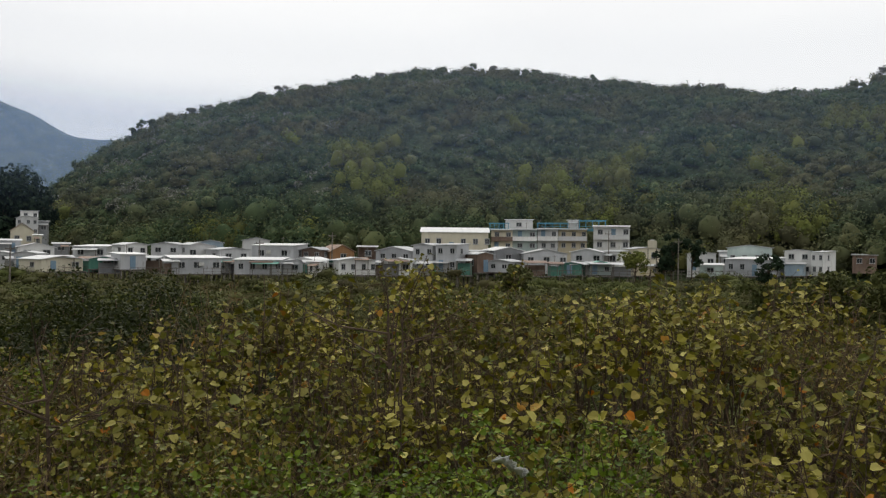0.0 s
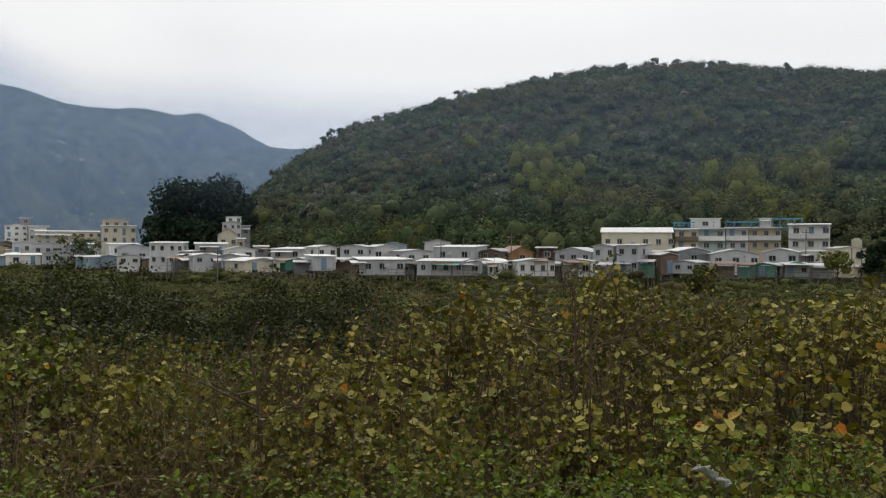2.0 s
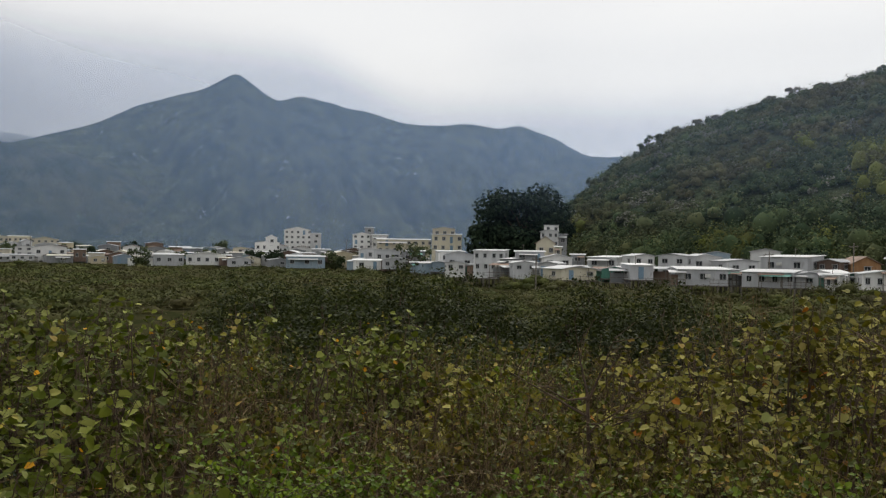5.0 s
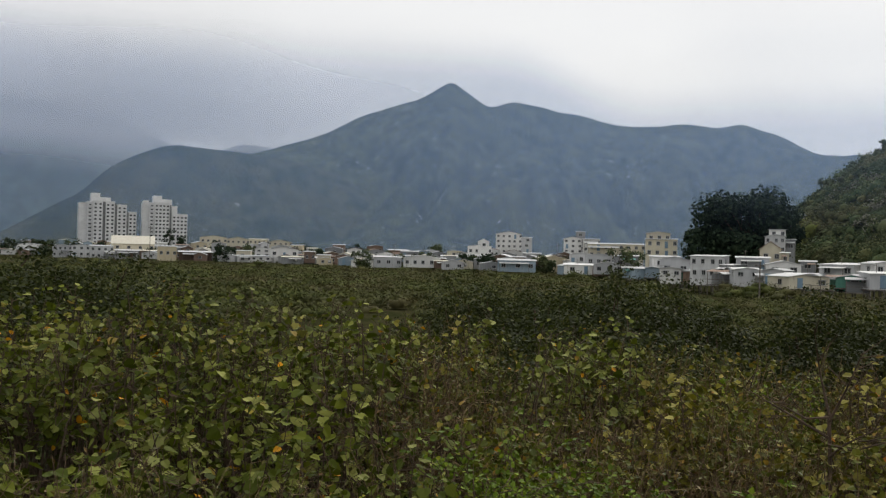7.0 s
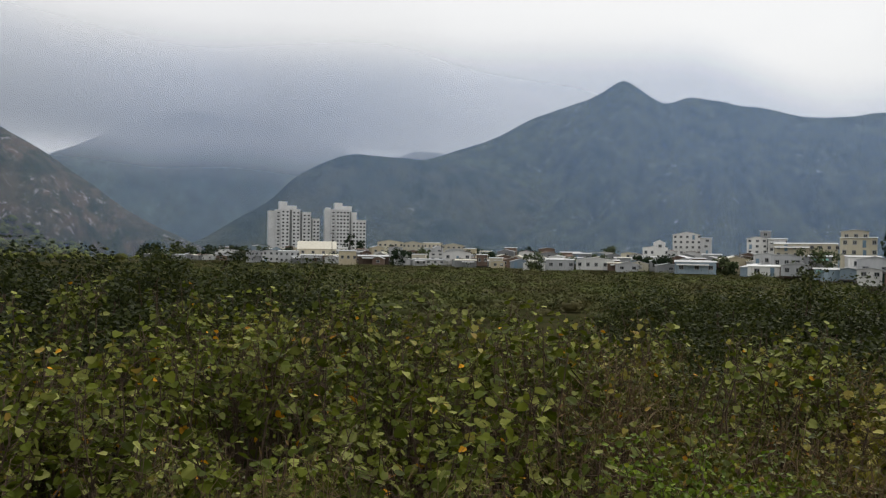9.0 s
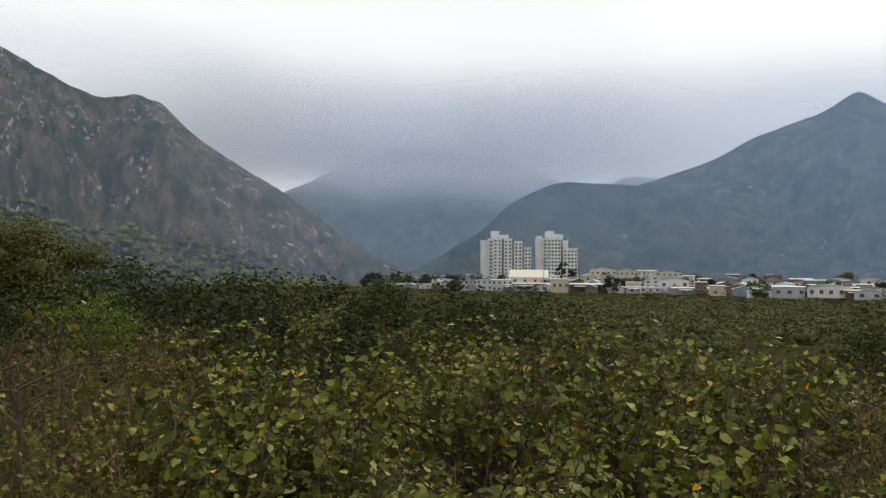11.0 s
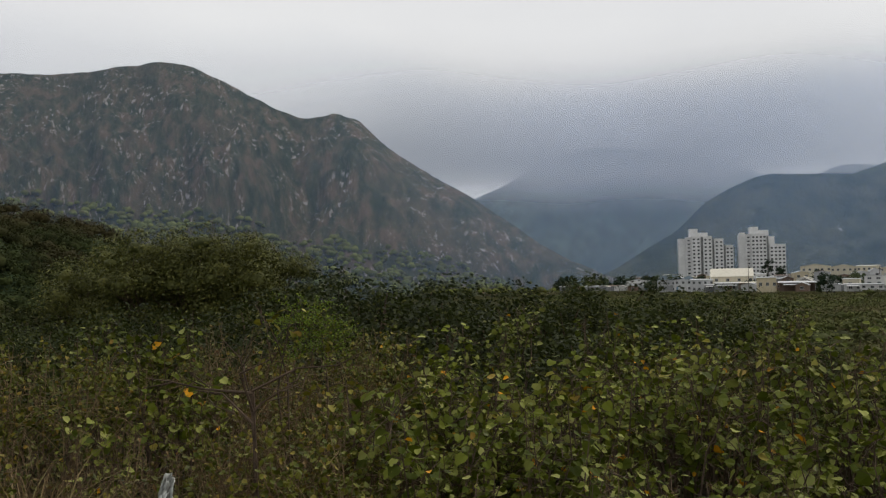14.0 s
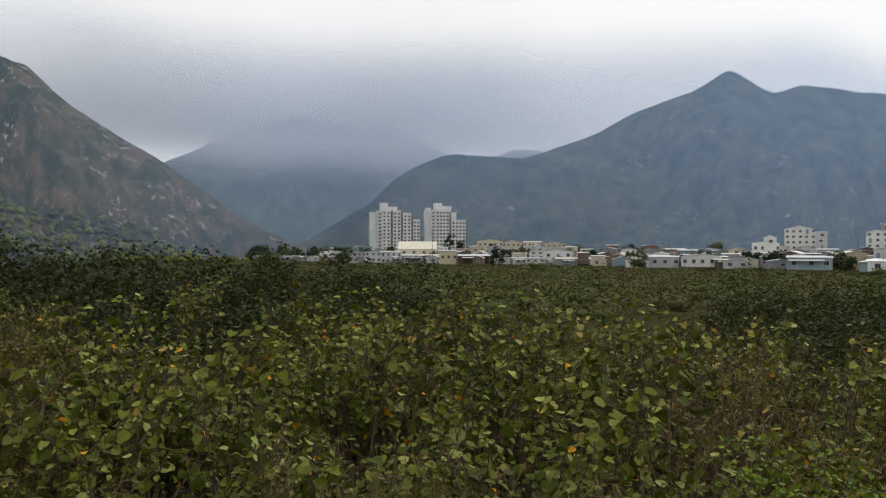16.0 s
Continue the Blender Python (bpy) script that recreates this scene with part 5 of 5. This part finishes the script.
def broad_shrub(seed, mat, shoots=10, per=40, leaf=(0.028, 0.092)):
    """A shrub of wiry upright shoots, each with a head of large heart-shaped leaves on stalks; its top lies at z = 0."""
    g = np.random.default_rng(seed)
    root = new("broadleaf_shrub")
    lines, pts, dirs, size = [], [], [], []
    for k in range(shoots):
        a, reach = g.uniform(0, 2 * np.pi), g.uniform(0.05, 0.55)
        top = -0.02 if k == 0 else -0.06 - abs(g.normal()) * 0.26
        end = np.array([np.cos(a) * reach, np.sin(a) * reach, top])
        foot = np.array([end[0] * 0.25, end[1] * 0.25, -2.3])
        mid = foot * 0.33 + end * 0.67 + g.normal(size=3) * 0.08
        near = (mid + end) / 2 + g.normal(size=3) * 0.04
        lines.append(([foot, mid, near, end], 0.012, 0.003))
        twigs = [(near, end), (near, end), (mid, near)]
        for _ in range(4):
            s = g.uniform(0.15, 0.85)
            p0 = mid * (1 - s) + end * s
            p1 = p0 + unit(g.normal(size=3) + np.array([0, 0, 0.5])) * g.uniform(0.14, 0.34)
            p1[2] = min(p1[2], 0.0)
            lines.append(([p0, (p0 + p1) / 2 + g.normal(size=3) * 0.02, p1], 0.005, 0.002))
            twigs.append((p0, p1))
        for _ in range(per):
            p0, p1 = twigs[g.integers(0, len(twigs))]
            s = g.random() ** 0.7
            out = unit(g.normal(size=3) * np.array([1, 1, 0.4]))
            p = p0 * (1 - s) + p1 * s
            q = p + out * g.uniform(0.03, 0.10) + np.array([0, 0, g.uniform(-0.02, 0.04)])
            lines.append(([p, q], 0.0018, 0.0012))
            pts.append(q)
            dirs.append(out + np.array([0, 0, g.uniform(-0.8, 0.05)]))
            size.append(g.uniform(*leaf) * (1.0 - 0.45 * s * (g.random() < 0.5)))
    v, f = tubes(lines, 3)
    mesh_object("stem", v, f, M_BARK, root)
    pts, dirs = np.array(pts), np.array(dirs)
    up = unit(np.array([0, 0, 0.9]) + g.normal(size=pts.shape) * 0.38)
    v, f = leaves(pts, dirs, up, np.array(size))
    mesh_object("foliage", v, f, mat, root)
    return root


def vine_clump(seed):
    """Bright small-leaved creeper lying over the stems."""
    g = np.random.default_rng(seed)
    root = new("creeper")
    lines, pts, dirs = [], [], []
    for _ in range(30):
        a = g.uniform(0, 2 * np.pi)
        p = np.array([np.cos(a), np.sin(a), 0]) * g.uniform(0, 0.25) + np.array([0, 0, -0.5])
        d = unit(np.array([np.cos(a), np.sin(a), 1.1]) + g.normal(size=3) * 0.3)
        line = [p]
        for k in range(7):
            d = unit(d + g.normal(size=3) * 0.25 + np.array([0, 0, -0.16]))
            p = p + d * 0.10
            p[2] = min(p[2], 0.02)
            line.append(p.copy())
            for _ in range(6):
                o = unit(g.normal(size=3) * np.array([1, 1, 0.6]))
                pts.append(p + o * g.uniform(0.005, 0.035))
                dirs.append(o)
        lines.append((line, 0.004, 0.002))
    v, f = tubes(lines, 3)
    tagged(mesh_object("stem", v, f, M_BARK, root), kind="stuff")
    pts, dirs = np.array(pts), np.array(dirs)
    v, f = leaves(pts, dirs, unit(np.array([0, 0, 0.8]) + g.normal(size=pts.shape) * 0.5), g.uniform(0.016, 0.038, len(pts)))
    mesh_object("foliage", v, f, M_VINE, root)
    return root


def twig_tangle(seed, mat, leafy=3, shape="lance", leaf=(0.02, 0.05)):
    """Reddish dry stems with small leaves, and a few long pale stems that arch over them."""
    g = np.random.default_rng(seed)
    root = new("twiggy_scrub")
    lines, arches, pts, dirs = [], [], [], []
    for _ in range(34):
        a, lean = g.uniform(0, 2 * np.pi), g.uniform(0.1, 0.8)
        foot = np.array([g.normal() * 0.15, g.normal() * 0.15, -1.6])
        end = np.array([np.cos(a) * lean, np.sin(a) * lean, -abs(g.normal()) * 0.25])
        mid = (foot + end) / 2 + g.normal(size=3) * 0.12
        lines.append(([foot, mid, end * 0.8 + mid * 0.2 + g.normal(size=3) * 0.03, end], 0.0045, 0.0015))
        for _ in range(6):
            s = g.uniform(0.2, 1)
            p0 = mid * (1 - s) + end * s
            p1 = p0 + unit(g.normal(size=3)) * g.uniform(0.08, 0.25)
            lines.append(([p0, p1], 0.002, 0.001))
            for _ in range(leafy):
                pts.append(p0 + (p1 - p0) * g.random() + g.normal(size=3) * 0.012)
                dirs.append(unit(g.normal(size=3)))
    for _ in range(11):
        a = g.uniform(0, 2 * np.pi)
        d = unit(np.array([np.cos(a) * 0.55, np.sin(a) * 0.55, 1.0]))
        p = np.array([g.normal() * 0.2, g.normal() * 0.2, -0.75])
        line = [p]
        for k in range(8):
            d = unit(d + g.normal(size=3) * 0.10 + np.array([np.cos(a) * 0.12, np.sin(a) * 0.12, -0.17]))
            p = p + d * g.uniform(0.09, 0.15)
            line.append(p.copy())
        arches.append((line, 0.0032, 0.0012))
    v, f = tubes(lines, 3)
    mesh_object("stem", v, f, M_TWIG, root)
    v, f = tubes(arches, 3)
    tagged(mesh_object("dry_stem", v, f, M_STRAW, root), "pale dry arching stems", kind="stuff")
    pts, dirs = np.array(pts), np.array(dirs)
    v, f = leaves(pts, dirs, unit(np.array([0, 0, 0.6]) + g.normal(size=pts.shape) * 0.6), g.uniform(*leaf, len(pts)), shape)
    mesh_object("foliage", v, f, mat, root)
    return root


def grass_tuft(seed):
    g = np.random.default_rng(seed)
    root = new("dry_grass_tuft")
    n, k = 110, 5
    a, lean, h = g.uniform(0, 2 * np.pi, n), g.uniform(0.1, 0.65, n), g.uniform(0.45, 0.95, n)
    foot = np.stack([g.normal(size=n) * 0.08, g.normal(size=n) * 0.08, np.full(n, -0.85)], 1)
    out = np.stack([np.cos(a), np.sin(a), np.zeros(n)], 1)
    side = np.stack([-np.sin(a), np.cos(a), np.zeros(n)], 1)
    t = np.linspace(0, 1, k)
    spine = foot[:, None] + out[:, None] * (lean[:, None] * t ** 2)[..., None] + np.array([0, 0, 1.0]) * (h[:, None] * (t - 0.25 * t ** 3))[..., None]
    w = (0.005 * (1 - t ** 2) + 0.0006)[None, :, None]
    v = np.stack([spine - side[:, None] * w, spine + side[:, None] * w], 2).reshape(-1, 3)
    f = [(i * 2 * k + 2 * j, i * 2 * k + 2 * j + 1, i * 2 * k + 2 * j + 3, i * 2 * k + 2 * j + 2) for i in range(n) for j in range(k - 1)]
    mesh_object("foliage", v, f, M_STRAW, root)
    return root


KINDS = {
    "green": ([broad_shrub(100 + i, M_BROAD) for i in range(5)], "green broadleaf shrub with heart-shaped and few orange leaves", "shrub", "broadleaf shrubs on the bank"),
    "pale": ([broad_shrub(110 + i, M_PALE, leaf=(0.026, 0.084)) for i in range(5)], "pale olive broadleaf shrub with yellowing leaves", "shrub", "pale shrubs on the bank"),
    "shoot": ([broad_shrub(170 + i, M_PALE if i < 2 else M_BROAD, shoots=3, per=15, leaf=(0.045, 0.085)) for i in range(4)], "upright leafy shoot standing above the shrubs", "shrub", "tall shoots on the bank"),
    "vine": ([vine_clump(120 + i) for i in range(3)], "bright green small-leaved creeper over the bank", "creeper", "creepers on the bank"),
    "twig": ([twig_tangle(130 + i, M_SCRUB) for i in range(3)], "reddish brown twiggy scrub with small leaves", "scrub", "twiggy scrub on the bank"),
    "tangle": ([twig_tangle(160 + i, M_TANGLE, 6, "heart", (0.016, 0.040)) for i in range(3)], "olive-green small-leaved tangle of thin stems", "scrub", "leafy tangles on the bank"),
    "grass": ([grass_tuft(140 + i) for i in range(3)], "straw-coloured dry grass tuft between the shrubs", "grass", "dry grass tufts on the bank"),
}
for originals, label, category, group in KINDS.values():
    for o in originals:
        tagged(o, label, category, group)
used = {}


def plant(kind, b, r, z, turn, scale=1.0, tilt=0.0):
    """Sets out one plant with its top at height z; the first ones are the originals, the rest copies."""
    originals = KINDS[kind][0]
    i = used.get(kind, 0)
    used[kind] = i + 1
    m = pose(*at(b, r, z), tilt, 0, turn)
    if i < len(originals):
        originals[i].matrix_basis = m @ Matrix.Scale(scale, 4)
    else:
        ob = copy_thing(originals[i % len(originals)], m)
        ob.scale = (scale, scale, scale)


g = np.random.default_rng(150)
for r, gap in ((2.9, 0.52), (3.35, 0.50), (3.8, 0.50), (4.3, 0.50), (4.8, 0.52), (5.4, 0.54), (6.0, 0.56), (6.7, 0.60), (7.4, 0.62), (8.2, 0.72), (9.2, 0.85)):
    b = -36.0 + g.uniform(0, 4)
    while b < 124:
        rr = r + g.uniform(-0.25, 0.25)
        swell = wave(*at(b, rr).xy, 1.3, 6.0)
        lump = (0.28 if r < 4.4 else 0.50) * swell + 0.16 * wave(*at(b, rr).xy, 0.45, 2.0)
        if r > 5.0 and swell < -0.30 and g.random() < 0.6:
            b += math.degrees(gap / r)
            continue
        z = growth_top(b, rr) + lump - 0.02
        q, drift = g.random(), wave(*at(b, rr).xy, 1.6, 9.3)
        if b < 15:
            if r < (5.1 if b > -13 else 4.8):
                kind = "vine" if drift > -0.22 and b > -13 and q < 0.84 else "tangle" if q < 0.8 and b > -16 else "twig" if q < 0.92 else "pale"
            else:
                kind = "pale" if q < 0.78 else "twig" if q < 0.92 else "tangle"
        elif b < 23 and r > 5.0:
            kind = "pale" if q < 0.7 else "twig"
        elif b < 36:
            kind = ("tangle" if q < 0.62 else "vine" if drift > 0.05 else "twig") if r < 5.2 else ("tangle" if q < 0.42 else "twig" if q < 0.78 else "pale" if q < 0.9 else "vine")
        elif b < 50:
            kind = ("vine" if drift > -0.1 else "grass" if q < 0.35 else "twig") if r < 4.5 else ("green" if q < 0.55 else "tangle" if q < 0.75 else "twig")
        elif b < 92:
            kind = ("twig" if q < 0.52 else "grass" if q < 0.74 else "tangle" if q < 0.92 else "green") if r < 4.1 else ("green" if q < 0.9 else "twig")
        else:
            kind = ("twig" if q < 0.62 else "tangle" if q < 0.80 else "grass" if q < 0.95 else "green") if r < 5.6 else ("green" if q < 0.32 else "tangle" if q < 0.8 else "twig")
        size = g.uniform(0.85, 1.15) * (0.8 if r < 4.4 else 1.0)
        if kind in ("green", "pale") and r > 4 and g.random() < 0.20:
            z, size = z + g.uniform(0.08, 0.26), g.uniform(0.7, 0.9)
        plant(kind, b, rr, z, g.uniform(0, 360), size, g.uniform(-6, 6))
        b += math.degrees(gap / r) * g.uniform(0.75, 1.25)

# leafy shoots that stand out above the shrubs
plant("shoot", 3.3, 5.6, EYE - 0.03, 30, 0.62)
b = -27.0
while b < 92:
    rr = g.uniform(5.4, 7.2)
    if not 22 < b < 40:
        plant("shoot", b, rr, growth_top(b, rr) + g.uniform(0.10, 0.30), g.uniform(0, 360), g.uniform(0.6, 0.9), g.uniform(-8, 8))
    b += g.uniform(1.6, 4.2)

# one taller leafy shoot that stands out over the bank
plant("shoot", 98.4, 6.0, EYE + 6.0 * math.tan(radians(-0.9)), 40, 0.8)
for k, e in enumerate((-0.6, -1.4, -2.4)):
    plant("vine", 98.3 - 0.5 * k, 6.1, EYE + 6.1 * math.tan(radians(e)), 80 * k, 0.42)


# ---- litter and dead wood caught in the growth ----
M_PLASTIC = two_tone("white_plastic_film", (0.36, 0.37, 0.34), (0.60, 0.60, 0.57), 6.0, rough=0.45)


def crumpled_sheet(bearing, dist, elevation, width, height, turn, seed):
    n = 14
    verts = []
    for i in range(n + 1):
        for k in range(n + 1):
            u, v = i / n - 0.5, k / n - 0.5
            e = 1 + 0.35 * wave(u * 3, v * 3, 1.0, seed)
            fold = 0.10 * wave(u, v, 0.28, seed) + 0.05 * wave(u, v, 0.1, seed + 3)
            verts.append((u * width * e, fold, v * height * e - 0.25 * u * u * height))
    faces = [(i * (n + 1) + k, (i + 1) * (n + 1) + k, (i + 1) * (n + 1) + k + 1, i * (n + 1) + k + 1) for i in range(n) for k in range(n)]
    ob = mesh_object("plastic_sheet", verts, faces, M_PLASTIC, smooth=True)
    ob.matrix_basis = pose(*at(bearing, dist, EYE + dist * math.tan(radians(elevation))), -35, turn, bearing)
    ob.modifiers.new("thickness", "SOLIDIFY").thickness = 0.003
    return tagged(ob, "torn white plastic sheet caught in the shrubs", "plastic sheet")


crumpled_sheet(-4.7, 3.6, -13.7, 0.12, 0.024, 32, 2.0)
crumpled_sheet(106.3, 3.5, -12.0, 0.04, 0.10, 14, 5.0)


def dead_branch(bearing, dist, elevation, span, seed):
    g = np.random.default_rng(seed)
    root = new("dead_branch")
    root.matrix_basis = pose(*at(bearing, dist, EYE + dist * math.tan(radians(elevation))), 0, 0, bearing)
    v, f = tubes([([(0, 0, -1.6), (0.02, 0, -0.6), (0, 0.02, 0)], 0.016, 0.011)], 5)
    mesh_object("stem", v, f, M_BARK, root)
    for a in (150, 35, 100, 165, 15, 70):
        d = np.array([math.cos(radians(a)), g.normal() * 0.3, math.sin(radians(a))])
        p = np.array([0, 0, g.uniform(-0.3, 0.0)])
        q = p + d * span * g.uniform(0.6, 1.0)
        v, f = tubes([([p, (p + q) / 2 + g.normal(size=3) * 0.05, q], 0.009, 0.003)], 5)
        limb = mesh_object("limb", v, f, M_BARK, root)
        for _ in range(4):
            s0 = p + (q - p) * g.uniform(0.3, 1)
            v, f = tubes([([s0, s0 + unit(d + g.normal(size=3) * 0.7) * span * 0.35], 0.004, 0.0015)], 4)
            mesh_object("twig", v, f, M_BARK, limb)
    return tagged(root, "bare dark brown branch rising from the shrubs", "branch")


dead_branch(3.6, 6.3, -5.6, 0.75, 3)
dead_branch(24.6, 5.6, -9.0, 0.55, 4)
dead_branch(101.5, 5.0, -6.5, 0.5, 6)
